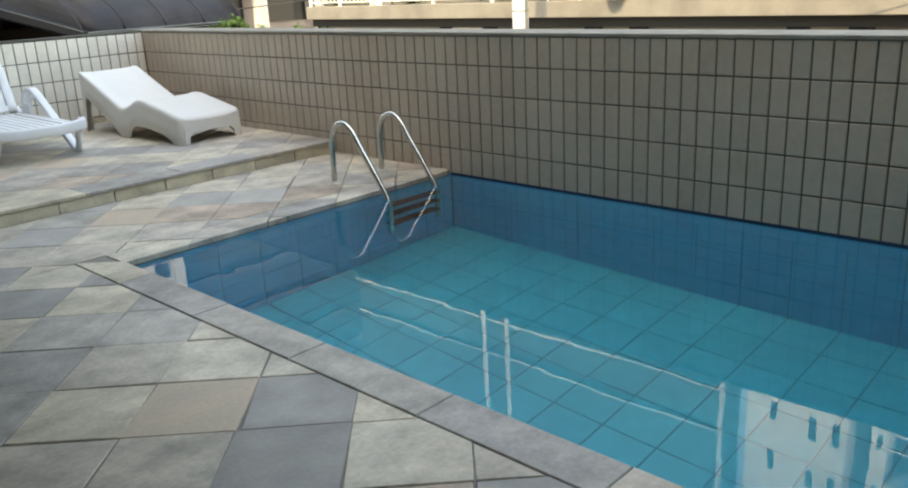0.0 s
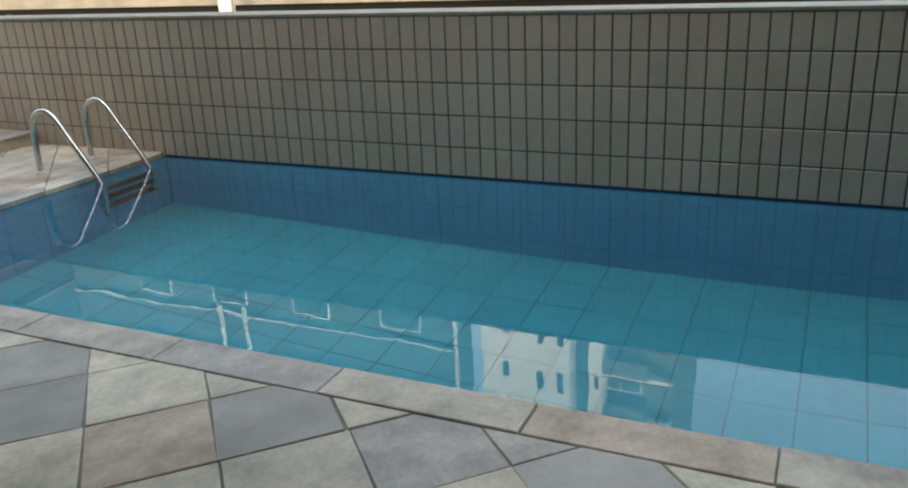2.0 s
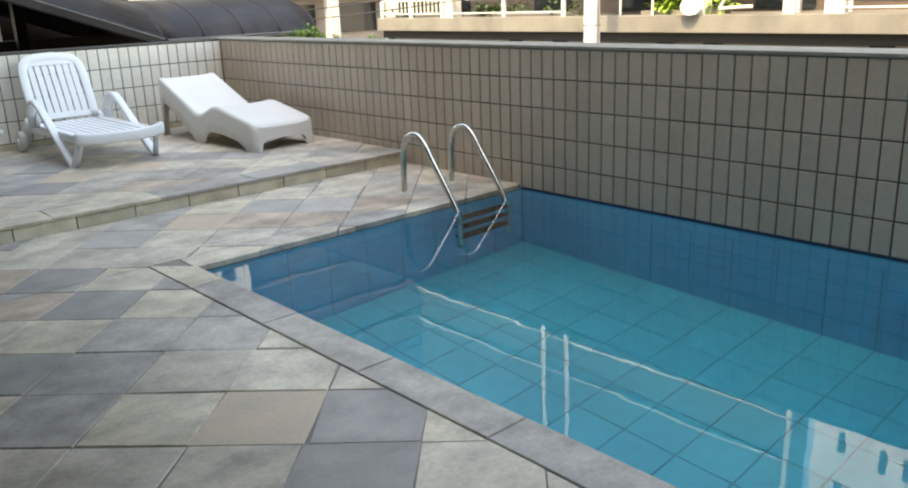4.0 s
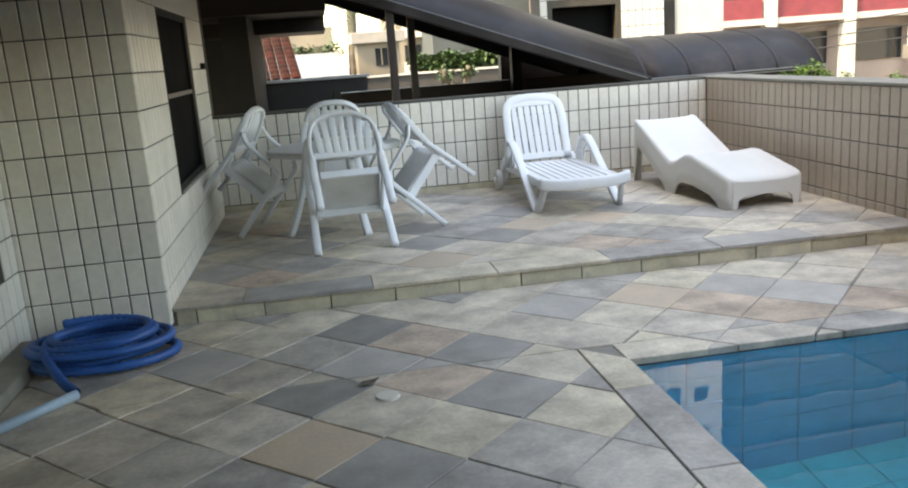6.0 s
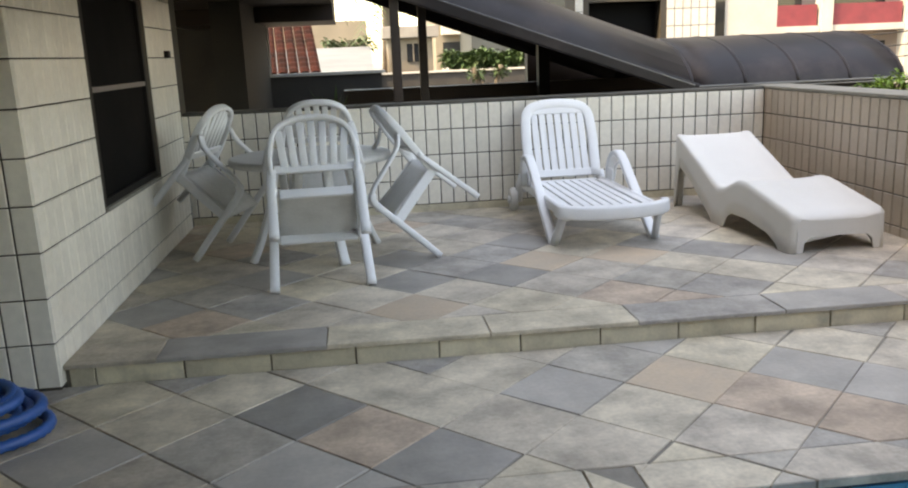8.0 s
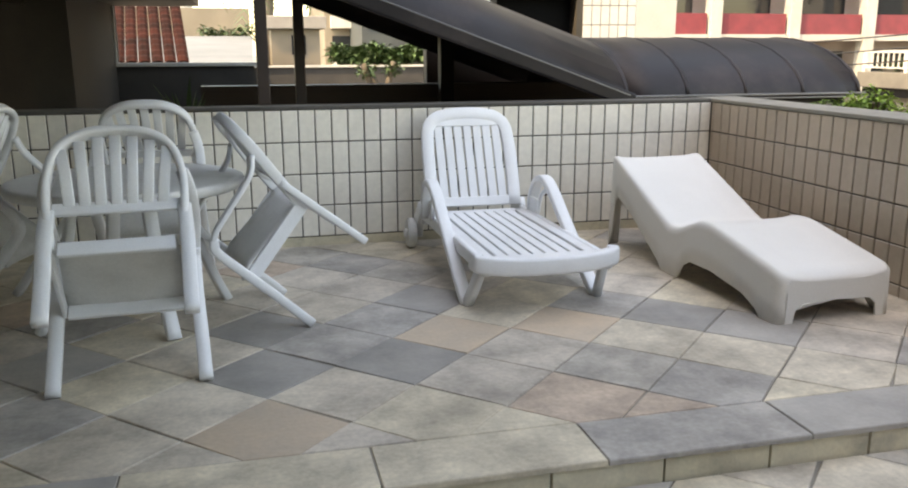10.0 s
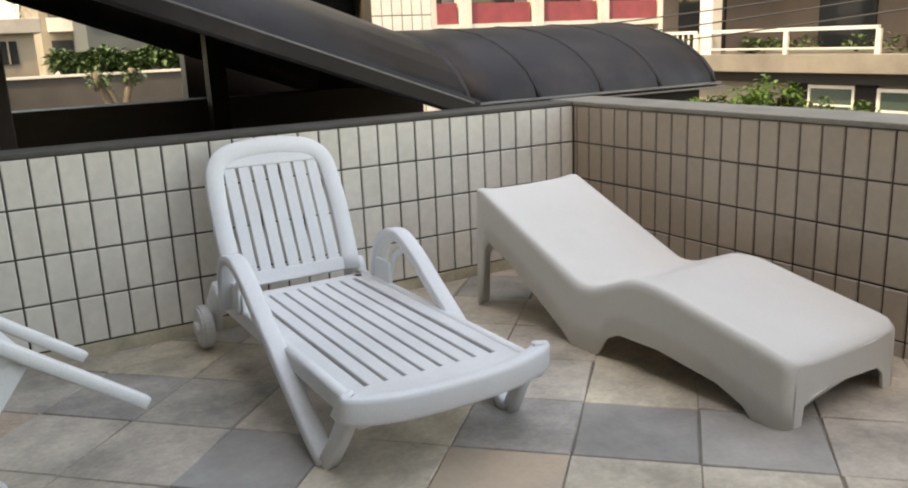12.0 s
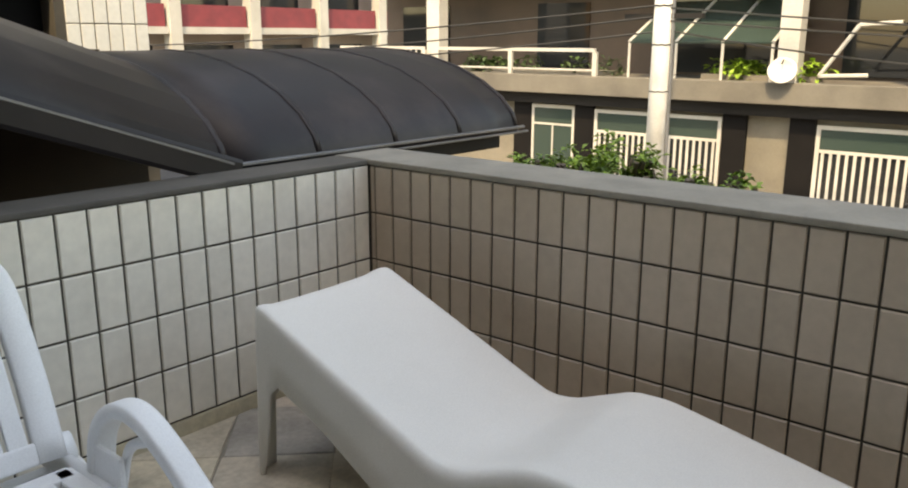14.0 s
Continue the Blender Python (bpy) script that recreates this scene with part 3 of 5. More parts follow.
    for s in (-1, 1):
        part("side_slat", boxes((s * 0.285 - 0.035, s * 0.285 + 0.035, 0.15, HY - 0.04, S - 0.03, S + 0.002), bevel=0.008), PLASTIC, r)
    for k in range(7):
        x = (k - 3) * 0.068
        part("slat", boxes((x - 0.0275, x + 0.0275, 0.15, HY - 0.09, S - 0.02, S), bevel=0.006), PLASTIC, r)
    # back, tilted up
    a = radians(66)

    def tilt(x, h, d=0.0):
        return (x, HY + h * math.cos(a) - d * math.sin(a), S + 0.02 + h * math.sin(a) + d * math.cos(a))
    outline = [(-0.275, 0.0), (-0.283, 0.25), (-0.277, 0.46), (-0.258, 0.56), (-0.20, 0.615), (-0.1, 0.637), (0, 0.643), (0.1, 0.637), (0.20, 0.615), (0.258, 0.56), (0.277, 0.46), (0.283, 0.25), (0.275, 0.0)]
    bm = bmesh.new()
    sweep(bm, curve_pts([tilt(x, h) for x, h in outline], 4), 0.042, 0.018, 10, up=(0, -math.sin(a), math.cos(a)), flat=True)
    part("backrest_frame", bm, PLASTIC, r, smooth=True)
    lean = Matrix.Translation((0, HY, S + 0.02)) @ Matrix.Rotation(radians(90) - a, 4, "X").inverted()
    for h0, h1 in ((0.0, 0.065), (0.55, 0.63)):
        ob = part("cross_rail", boxes((-0.25, 0.25, -0.014, 0.014, h0, h1), bevel=0.008), PLASTIC, r)
        ob.data.transform(lean)
    for k in range(7):
        x = (k - 3) * 0.066
        ob = part("back_slat", boxes((x - 0.027, x + 0.027, -0.009, 0.009, 0.05, 0.56), bevel=0.005), PLASTIC, r)
        ob.data.transform(lean)
    part("rear_rail", boxes((-0.34, 0.34, 1.50, 1.56, 0.17, 0.22), bevel=0.01), PLASTIC, r)
    return r


slatted_lounger(pose(3.257, 7.635, PZ, 0, 0, 0))


# ---- resin armchairs, tipped against the table ----
def armchair(m):
    """Faces +y; the origin lies midway between the tips of the front legs."""
    r = root("armchair", m, "white resin garden armchair tipped forward against the table", "chair", "chairs tipped round the table")
    bm = bmesh.new()
    n, d = 8, 8
    grid = []
    for j in range(d + 1):
        v = j / d
        y = -0.02 - 0.44 * v
        row = []
        for i in range(n + 1):
            u = i / n * 2 - 1
            w = 0.245 - 0.03 * v
            row.append(bm.verts.new((u * w, y + (0.02 * u * u if j == 0 else 0), 0.41 - 0.035 * v - 0.012 * (1 - u * u) - (0.02 if j == 0 else 0))))
        grid.append(row)
    for a, b in zip(grid, grid[1:]):
        for i in range(n):
            bm.faces.new((a[i], a[i + 1], b[i + 1], b[i]))
    seat = part("seat", bm, PLASTIC_G, r, "greyish weathered seat", smooth=True)
    sol = seat.modifiers.new("thickness", "SOLIDIFY")
    sol.thickness = 0.012
    part("apron", boxes((-0.235, 0.235, -0.05, -0.03, 0.33, 0.395), bevel=0.006), PLASTIC, r)
    part("apron", boxes((-0.21, 0.21, -0.47, -0.45, 0.31, 0.375), bevel=0.006), PLASTIC, r)
    for s in (-1, 1):
        bm = bmesh.new()
        sweep(bm, curve_pts([(s * 0.285, 0.0, 0.0), (s * 0.28, -0.02, 0.22), (s * 0.275, -0.035, 0.42), (s * 0.275, -0.05, 0.58), (s * 0.275, -0.09, 0.625)], 5), 0.028, 0.022, 10, up=(0, 1, 0), flat=True)
        part("front_leg", bm, PLASTIC, r, smooth=True)
        bm = bmesh.new()
        sweep(bm, curve_pts([(s * 0.275, -0.06, 0.61), (s * 0.28, -0.13, 0.64), (s * 0.285, -0.28, 0.65), (s * 0.275, -0.42, 0.66), (s * 0.25, -0.50, 0.70)], 5), 0.026, 0.012, 10, flat=True)
        part("armrest", bm, PLASTIC, r, smooth=True)
        bm = bmesh.new()
        sweep(bm, curve_pts([(s * 0.250, -0.475, 0.52), (s * 0.255, -0.475, 0.36), (s * 0.252, -0.475, 0.18), (s * 0.252, -0.475, 0.0)], 5), 0.028, 0.019, 10, up=(0, 1, 0), flat=True)
        part("rear_leg", bm, PLASTIC, r, smooth=True)
        part("side_rail", boxes((s * 0.245 - 0.008, s * 0.245 + 0.008, -0.45, -0.04, 0.335, 0.40), bevel=0.004), PLASTIC, r)
    arch = [(-0.235, -0.44, 0.36), (-0.255, -0.49, 0.56), (-0.245, -0.53, 0.70), (-0.20, -0.555, 0.80), (-0.11, -0.57, 0.852), (0, -0.572, 0.865), (0.11, -0.57, 0.852), (0.20, -0.555, 0.80), (0.245, -0.53, 0.70), (0.255, -0.49, 0.56), (0.235, -0.44, 0.36)]
    bm = bmesh.new()
    sweep(bm, curve_pts(arch, 5), 0.016, 0.026, 10, up=(0, 1, 0.2), flat=True)
    part("back_frame", bm, PLASTIC, r, smooth=True)
    part("back_rail", boxes((-0.235, 0.235, -0.485, -0.468, 0.50, 0.56), bevel=0.006), PLASTIC, r)
    for k in range(7):
        u = (k - 3) / 3
        x0, x1 = u * 0.17, u * 0.20
        zt = 0.85 - 0.075 * u * u
        bm = bmesh.new()
        sweep(bm, [(x0, -0.476, 0.53), ((x0 + x1) / 2, -0.52, 0.68), (x1, -0.560, zt)], 0.0225, 0.006, 8, up=(0, 1, 0.25), flat=True)
        part("slat", bm, PLASTIC, r, smooth=True)
    return r


def tipped(x, y, turn, tip):
    """Standing on its front legs at (x, y), facing turn degrees from +y, tipped forward."""
    return Matrix.Translation((x, y, PZ + 0.012)) @ pose(0, 0, 0, 0, 0, turn) @ pose(0, 0, 0, -tip, 0, 0)


chair = armchair(tipped(2.02, 8.03, 101, 52))
copy_thing(chair, tipped(0.477, 8.37, -105, 43))
copy_thing(chair, tipped(1.318, 7.12, 4, 53))
copy_thing(chair, tipped(1.27, 9.03, 180, 48))


def round_table(m):
    r = root("round_table", m, "round white resin garden table with splayed legs", "table")
    bm = bmesh.new()
    prof = [(0.0, 0.70), (0.50, 0.70), (0.535, 0.703), (0.55, 0.697), (0.553, 0.68), (0.548, 0.655), (0.538, 0.655), (0.538, 0.68), (0.0, 0.682)]
    rings = []
    for rad, z in prof:
        rings.append([bm.verts.new((0, 0, z))] if rad == 0 else [bm.verts.new((rad * math.cos(2 * math.pi * k / 48), rad * math.sin(2 * math.pi * k / 48), z)) for k in range(48)])
    for a, b in zip(rings, rings[1:]):
        for k in range(48):
            q = (a[k % len(a)], b[k % len(b)], b[(k + 1) % len(b)], a[(k + 1) % len(a)])
            bm.faces.new(list(dict.fromkeys(q)))
    bmesh.ops.recalc_face_normals(bm, faces=bm.faces)
    part("tabletop", bm, PLASTIC_G, r, smooth=True)
    bm = bmesh.new()
    g = bmesh.ops.create_cone(bm, cap_ends=True, segments=32, radius1=0.26, radius2=0.30, depth=0.08)["verts"]
    bmesh.ops.translate(bm, verts=g, vec=(0, 0, 0.64))
    part("apron", bm, PLASTIC_G, r)
    for k in range(4):
        a = radians(205 + 90 * k)
        c, s = math.cos(a), math.sin(a)
        bm = bmesh.new()
        sweep(bm, curve_pts([(0.26 * c, 0.26 * s, 0.64), (0.31 * c, 0.31 * s, 0.40), (0.40 * c, 0.40 * s, 0.15), (0.47 * c, 0.47 * s, 0.0)], 4), 0.032, 0.022, 10, up=(c, s, 0), flat=True)
        part("leg", bm, PLASTIC, r, smooth=True)
    return r


round_table(pose(1.24, 8.12, PZ))


# ---- pool ladder ----
ladder = root("pool_ladder", pose(0, 0, 0), "polished steel pool ladder with two curved handrails", "ladder")
for x in (4.37, 4.85):
    bm = bmesh.new()
    pts = curve_pts([(x, 5.15, 0.0), (x, 5.145, 0.16), (x, 5.135, 0.33), (x, 5.09, 0.435), (x, 4.99, 0.47), (x, 4.90, 0.42), (x, 4.81, 0.30), (x, 4.68, 0.13), (x, 4.57, -0.03), (x, 4.54, -0.12), (x, 4.54, -0.45), (x, 4.54, -0.85)], 6)
    sweep(bm, pts, 0.0215, 0.0215, 12, up=(1, 0, 0))
    part("handrail", bm, STEEL, ladder, smooth=True)
    bm = bmesh.new()
    g = bmesh.ops.create_cone(bm, cap_ends=True, segments=20, radius1=0.045, radius2=0.030, depth=0.02)["verts"]
    bmesh.ops.translate(bm, verts=g, vec=(x, 5.15, 0.012))
    part("flange", bm, PLUMB, ladder, "pale base flange")
for z in (-0.20, -0.42, -0.64):
    part("tread", boxes((4.37, 4.85, 4.51, 4.60, z - 0.03, z), bevel=0.008), DARK, ladder, "dark plastic tread")


# ---- hose, drain, leaf ----
def corrugated(pts, r0, r1, n=8):
    bm = bmesh.new()
    pts = [Vector(p) for p in pts]
    rings = []
    for i, p in enumerate(pts):
        d = (pts[min(i + 1, len(pts) - 1)] - pts[max(i - 1, 0)]).normalized()
        s = d.cross(Vector((0, 0, 1))).normalized()
        w = s.cross(d)
        rad = r0 if i % 2 else r1
        rings.append([bm.verts.new(p + rad * (math.cos(2 * math.pi * k / n) * s + math.sin(2 * math.pi * k / n) * w)) for k in range(n)])
    for a, b in zip(rings, rings[1:]):
        for k in range(n):
            bm.faces.new((a[k], a[(k + 1) % n], b[(k + 1) % n], b[k]))
    return bm


hose = root("pool_hose", pose(0, 0, 0), "coiled blue corrugated pool hose lying on the floor", "hose")
pts = []
rr = random.Random(4)
turns = 6
for i in range(turns * 90):
    f = i / 90
    a = 2 * math.pi * f + 2.4
    rad = 0.27 + 0.045 * math.sin(f * 2.1 + 0.5) - 0.02 * (f > 4) * (f - 4)
    lift = 0.028 + 0.026 * f
    pts.append((-0.14 + rad * 1.2 * math.cos(a) + 0.012 * math.sin(3 * f), 5.62 + rad * 0.80 * math.sin(a), lift + 0.012 * math.sin(a * 0.5 + f)))
part("coil", corrugated(pts, 0.022, 0.027), HOSE, hose, smooth=True)
tail = curve_pts([(-0.40, 5.60, 0.15), (-0.36, 5.42, 0.13), (-0.24, 5.22, 0.06), (-0.15, 5.11, 0.03)], 22)
part("tail", corrugated(tail, 0.021, 0.026), HOSE, hose, smooth=True)
bm = bmesh.new()
sweep(bm, [(-0.14, 5.09, 0.028), (-0.22, 4.99, 0.028), (-0.40, 4.76, 0.028)], 0.024, 0.024, 12)
part("cuff", bm, HOSE_END, hose, "pale blue plastic cuff", smooth=True)
part("hose_end", corrugated(curve_pts([(-0.40, 4.76, 0.028), (-0.44, 4.62, 0.028), (-0.40, 4.45, 0.028), (-0.30, 4.30, 0.028)], 20), 0.021, 0.027), HOSE, hose, smooth=True)

bm = bmesh.new()
g = bmesh.ops.create_cone(bm, cap_ends=True, segments=28, radius1=0.056, radius2=0.052, depth=0.012)["verts"]
bmesh.ops.translate(bm, verts=g, vec=(1.31, 4.63, 0.006))
drain = tagged(part("drain_cover", bm, PLUMB), "round cream plastic drain cover in the paving", "drain cover")
bm = bmesh.new()
L0 = [(-0.06, 0, 0.004), (-0.02, 0.022, 0.012), (0.03, 0.02, 0.008), (0.065, 0.0, 0.016), (0.02, -0.022, 0.006), (-0.03, -0.018, 0.01)]
c = bm.verts.new((0, 0, 0.002))
ring = [bm.verts.new(p) for p in L0]
for k in range(6):
    bm.faces.new((c, ring[k], ring[(k + 1) % 6]))
leaf = tagged(part("dry_leaf", bm, BARK), "dry dark curled leaf lying on the paving", "leaf")
leaf.matrix_world = pose(1.235, 4.81, 0.004, 0, 0, 25)


# ---- leaves ----
def leaves(bm, rng, cx, cy, cz, rx, ry, rz, count, size, droop=0.3):
    for _ in range(count):
        while True:
            p = Vector((rng.uniform(-1, 1), rng.uniform(-1, 1), rng.uniform(-1, 1)))
            if p.length < 1:
                break
        p = Vector((cx + p.x * rx, cy + p.y * ry, cz + p.z * rz))
        a, t, L = rng.uniform(0, 6.28), rng.uniform(-0.6, 0.9), size * rng.uniform(0.6, 1.3)
        d = Vector((math.cos(a) * math.cos(t), math.sin(a) * math.cos(t), math.sin(t)))
        s = d.cross(Vector((0, 0, 1))).normalized() * (L * 0.28)
        v = [bm.verts.new(q) for q in (p, p + d * L * 0.5 + s, p + d * L - Vector((0, 0, droop * L)), p + d * L * 0.5 - s)]
        bm.faces.new(v)


def shrub(x, y, z0, rx, ry, h, n, size, seed, material, label, name="shrub"):
    rng = random.Random(seed)
    r = root(name, pose(x, y, z0), label, "shrub")
    bm = bmesh.new()
    for _ in range(7):
        a = rng.uniform(0, 6.28)
        sweep(bm, [(0, 0, 0), (0.3 * rx * math.cos(a), 0.3 * ry * math.sin(a), h * 0.5), (0.7 * rx * math.cos(a), 0.7 * ry * math.sin(a), h * 0.9)], 0.012, 0.012, 5)
    part("branchwork", bm, BARK, r)
    bm = bmesh.new()
    for _ in range(9):
        leaves(bm, rng, rng.uniform(-0.7, 0.7) * rx, rng.uniform(-0.8, 0.8) * ry, h * rng.uniform(0.5, 0.95), rx * 0.4, ry * 0.35, h * 0.22, n // 9, size)
    part("foliage", bm, material, r)
    return r


# planting strip outside the street wall
struct("planter_bed", boxes((7.3, 9.3, -12, 14, STREET - 0.02, -0.08)), CONCRETE, "concrete planter along the street below the wall", "planter")
rng = random.Random(11)
for k, (y, h) in enumerate(((5.3, 0.86), (3.4, 0.70), (1.0, 0.78), (-0.6, 1.0), (-1.4, 1.04), (-2.3, 0.98))):
    shrub(8.15 + rng.uniform(-0.2, 0.2), y, -0.16, 0.42, 0.36, h, 420, 0.13, 20 + k, LEAF, "bright green leafy shrub in the street planter")
struct("planter_wall", boxes((XR + 0.3, 6.25, 6.6, 9.6, STREET, 0.70)), CONCRETE, "concrete planter on the outside of the parapet", "planter")
for k, (x, y, h) in enumerate(((5.78, 9.02, 0.32), (5.74, 8.78, 0.39), (5.80, 8.52, 0.42), (5.72, 8.28, 0.38), (5.76, 8.06, 0.34), (5.80, 7.28, 0.36), (5.74, 7.0, 0.34))):
    shrub(x, y, 0.70, 0.17, 0.19, h, 800, 0.042, 40 + k, LEAF, "bright green trailing shrub behind the parapet")


# ---- house across the street ----
FX, HS, END = 25.0, -3.0, 31.5
AWAY = Matrix.Translation((0.0, 0.19, 0.247)) @ Matrix.Scale(0.83, 4)     # the street front is laid out in units of 0.83 m
house = root("street_house", AWAY, "beige two-storey house front with gates and balcony", "house")
part("wall", boxes((FX, FX + 9, -30, END, HS, -0.35)), BEIGE, house)
part("slab", boxes((FX - 0.6, FX + 9, -30, END, -0.02, 0.52), bevel=0.02), CONCRETE, house, "weathered concrete balcony slab")
# Dark block drawn in place of the shadow under the slab.
part("slab_shade_block", boxes((FX - 0.3, FX + 9, -30, END, -0.35, -0.02)), DARK, house)
part("upper_wall", boxes((FX + 2.2, FX + 9, -4, END, 0.52, 3.6)), SHADE_WALL, house, "recessed balcony wall, its brown darkened for shade")
part("upper_slab", boxes((FX - 0.2, FX + 9, 11.8, END, 3.6, 4.0), (FX + 0.8, FX + 9, -4, 11.8, 3.6, 4.0)), CONCRETE, house)
part("upper_storeys", boxes((FX + 1.0, FX + 2.6, 11.8, END, 4.0, 20.4), (FX + 2.6, FX + 9, 15.4, END, 4.0, 20.4)), UPPER, house, "grey upper storeys")
for z in (12.1, 13.8):
    part("floor_band", boxes((FX + 0.85, FX + 0.996, 11.8, END, z, z + 0.08)), WHITE, house, "white floor edge")
for y in (21.4, 22.7):
    part("downpipe", boxes((FX + 0.8, FX + 0.846, y, y + 0.22, 11.8, 20.4)), WHITE, house, "white pipe casing")
part("corner_strip", boxes((FX + 0.85, FX + 1.0, 11.66, 11.8, 4.0, 20.4)), WHITE, house, "white corner strip")
part("roof_edge", boxes((FX + 0.6, FX + 9.2, 15.4, END + 0.2, 20.4, 20.6)), WHITE, house)
for y in (END - 0.4, 23.35, 21.1, 16.5, 14.75, 9.6, 7.9, 3.0, 1.4, -4.0, -12):
    part("dark_pilaster", boxes((FX - 0.12, FX, y - 0.32, y + 0.32, HS, -0.35)), BLACK, house)


def gate(y0, y1, z1, n):
    g = root("gate", AWAY, "white barred metal street gate with glazed top", "gate", "gates of the street house")
    X = FX - 0.06
    part("gate_frame", boxes((X - 0.05, X, y0, y0 + 0.1, HS + 0.14, z1), (X - 0.05, X, y1 - 0.1, y1, HS + 0.14, z1), (X - 0.05, X, y0 + 0.1, y1 - 0.1, z1 - 0.1, z1), (X - 0.05, X, y0 + 0.1, y1 - 0.1, z1 - 0.68, z1 - 0.6), (X - 0.05, X, y0 + 0.1, y1 - 0.1, HS + 0.2, HS + 0.3)), WHITE, g)
    part("backing", boxes((X + 0.002, X + 0.03, y0 + 0.1, y1 - 0.1, HS + 0.14, z1 - 0.6)), GLASS, g)
    part("fanlight", boxes((X - 0.02, X, y0 + 0.1, y1 - 0.1, z1 - 0.6, z1 - 0.1)), GLASS_G, g)
    for k in range(n):
        y = y0 + 0.1 + (y1 - y0 - 0.2) * (k + 0.5) / n
        part("bar", boxes((X - 0.045, X - 0.015, y - 0.035, y + 0.035, HS + 0.3, z1 - 0.68)), WHITE, g)


gate(16.85, 20.75, -0.45, 20)
gate(10.0, 14.4, -0.5, 22)
gate(3.4, 7.5, -0.5, 20)
door = root("glass_door", AWAY, "green glazed aluminium door of the street house", "door")
part("door_frame", boxes((FX - 0.1, FX - 0.04, 21.45, 21.53, HS + 0.14, -0.4), (FX - 0.1, FX - 0.04, 22.92, 23.0, HS + 0.14, -0.4), (FX - 0.1, FX - 0.04, 21.53, 22.92, -0.5, -0.4), (FX - 0.1, FX - 0.04, 21.53, 22.92, -1.02, -0.96), (FX - 0.1, FX - 0.04, 22.2, 22.25, HS + 0.14, -1.02)), WHITE, door)
part("pane", boxes((FX - 0.075, FX - 0.05, 21.53, 22.92, HS + 0.14, -0.5)), GLASS_G, door)

# balcony railing
rail = root("balcony_railing", AWAY, "white metal balcony railing with glass infill", "railing")
for y0, y1 in ((27.2, 31.3), (20.6, 26.6), (-10, 10.6)):
    part("top_rail", boxes((FX - 0.5, FX - 0.4, y0, y1, 1.20, 1.30)), WHITE, rail)
    part("bottom_rail", boxes((FX - 0.48, FX - 0.43, y0, y1, 0.66, 0.71)), WHITE, rail)
    n = max(2, int((y1 - y0) / 2.1))
    for k in range(n + 1):
        y = y0 + (y1 - y0) * k / n
        part("rail_post", boxes((FX - 0.5, FX - 0.4, y - 0.07, y + 0.07, 0.52, 1.20)), WHITE, rail)
for k in range(16):
    y = 27.3 + k * 0.26
    part("baluster", boxes((FX - 0.47, FX - 0.43, y - 0.03, y + 0.03, 0.71, 1.20)), WHITE, rail)
for y0, y1 in ((20.3, 26.4), (14.6, 17.6), (28, 31), (-6, 9)):
    rng = random.Random(int(y0 * 10))
    r = root("balcony_plants", AWAY @ pose(FX + 0.35, (y0 + y1) / 2, 0.52), "low green potted plants on the balcony", "plants")
    bm = bmesh.new()
    for _ in range(10):
        leaves(bm, rng, rng.uniform(-0.3, 0.3), rng.uniform(-0.5, 0.5) * (y1 - y0), 0.25, 0.35, 0.5, 0.3, 50, 0.22)
    part("foliage", bm, LEAF_D if y0 > 20 else LEAF, r)
    part("trough", boxes((-0.3, 0.3, (y0 - y1) / 2, (y1 - y0) / 2, 0, 0.14)), BEIGE, r)
for y, w in ((26.9, 0.55), (10.9, 0.5), (15.2, 0.5), (12.2, 0.35)):
    part("column", boxes((FX - 0.35, FX + 0.1, y - w / 2, y + w / 2, 0.52, 3.6)), WHITE, house, "pale rendered column")
for y0, y1 in ((22.4, 24.4), (16.5, 20.0), (28.3, 30.6), (12.6, 14.6), (2, 5), (6.5, 9)):
    part("upper_opening", boxes((FX + 2.14, FX + 2.2, y0, y1, 0.6, 2.7)), GLASS, house, "dark balcony door")
for fl in range(3):
    for k in range(4):
        y = 13.2 + k * 4.1
        w = part("window", boxes((FX + 0.95, FX + 1.0, y, y + 1.8, 4.9 + fl * 2.7, 6.3 + fl * 2.7)), WHITE, house)
        part("pane", boxes((FX + 0.93, FX + 0.955, y + 0.08, y + 1.72, 4.98 + fl * 2.7, 6.22 + fl * 2.7)), GLASS, w)
# slanting glazed lean-to and loose frames on the balcony
leanto = root("glazed_lean_to", AWAY, "sloping grey glazed lean-to roof on the balcony", "lean-to")
bm = bmesh.new()
vs = [bm.verts.new(p) for p in ((FX - 0.3, 15.6, 1.45), (FX - 0.3, 19.6, 1.45), (FX + 2.1, 19.6, 2.6), (FX + 2.1, 15.6, 2.6))]
bm.faces.new(vs)
sheet = part("roof_sheet", bm, GLASS_G, leanto)
sheet.modifiers.new("thickness", "SOLIDIFY").thickness = 0.05
for y in (15.6, 16.9, 18.2, 19.6):
    bm = bmesh.new()
    sweep(bm, [(FX - 0.32, y, 1.50), (FX + 2.1, y, 2.66)], 0.05, 0.04, 6)
    part("rafter", bm, WHITE, leanto)
    bm = bmesh.new()
    sweep(bm, [(FX - 0.3, y, 0.52), (FX - 0.3, y, 1.46)], 0.04, 0.04, 6)
    part("post", bm, WHITE, leanto)
wf = root("drying_frame", AWAY, "white tubular frame standing on the balcony", "frame")
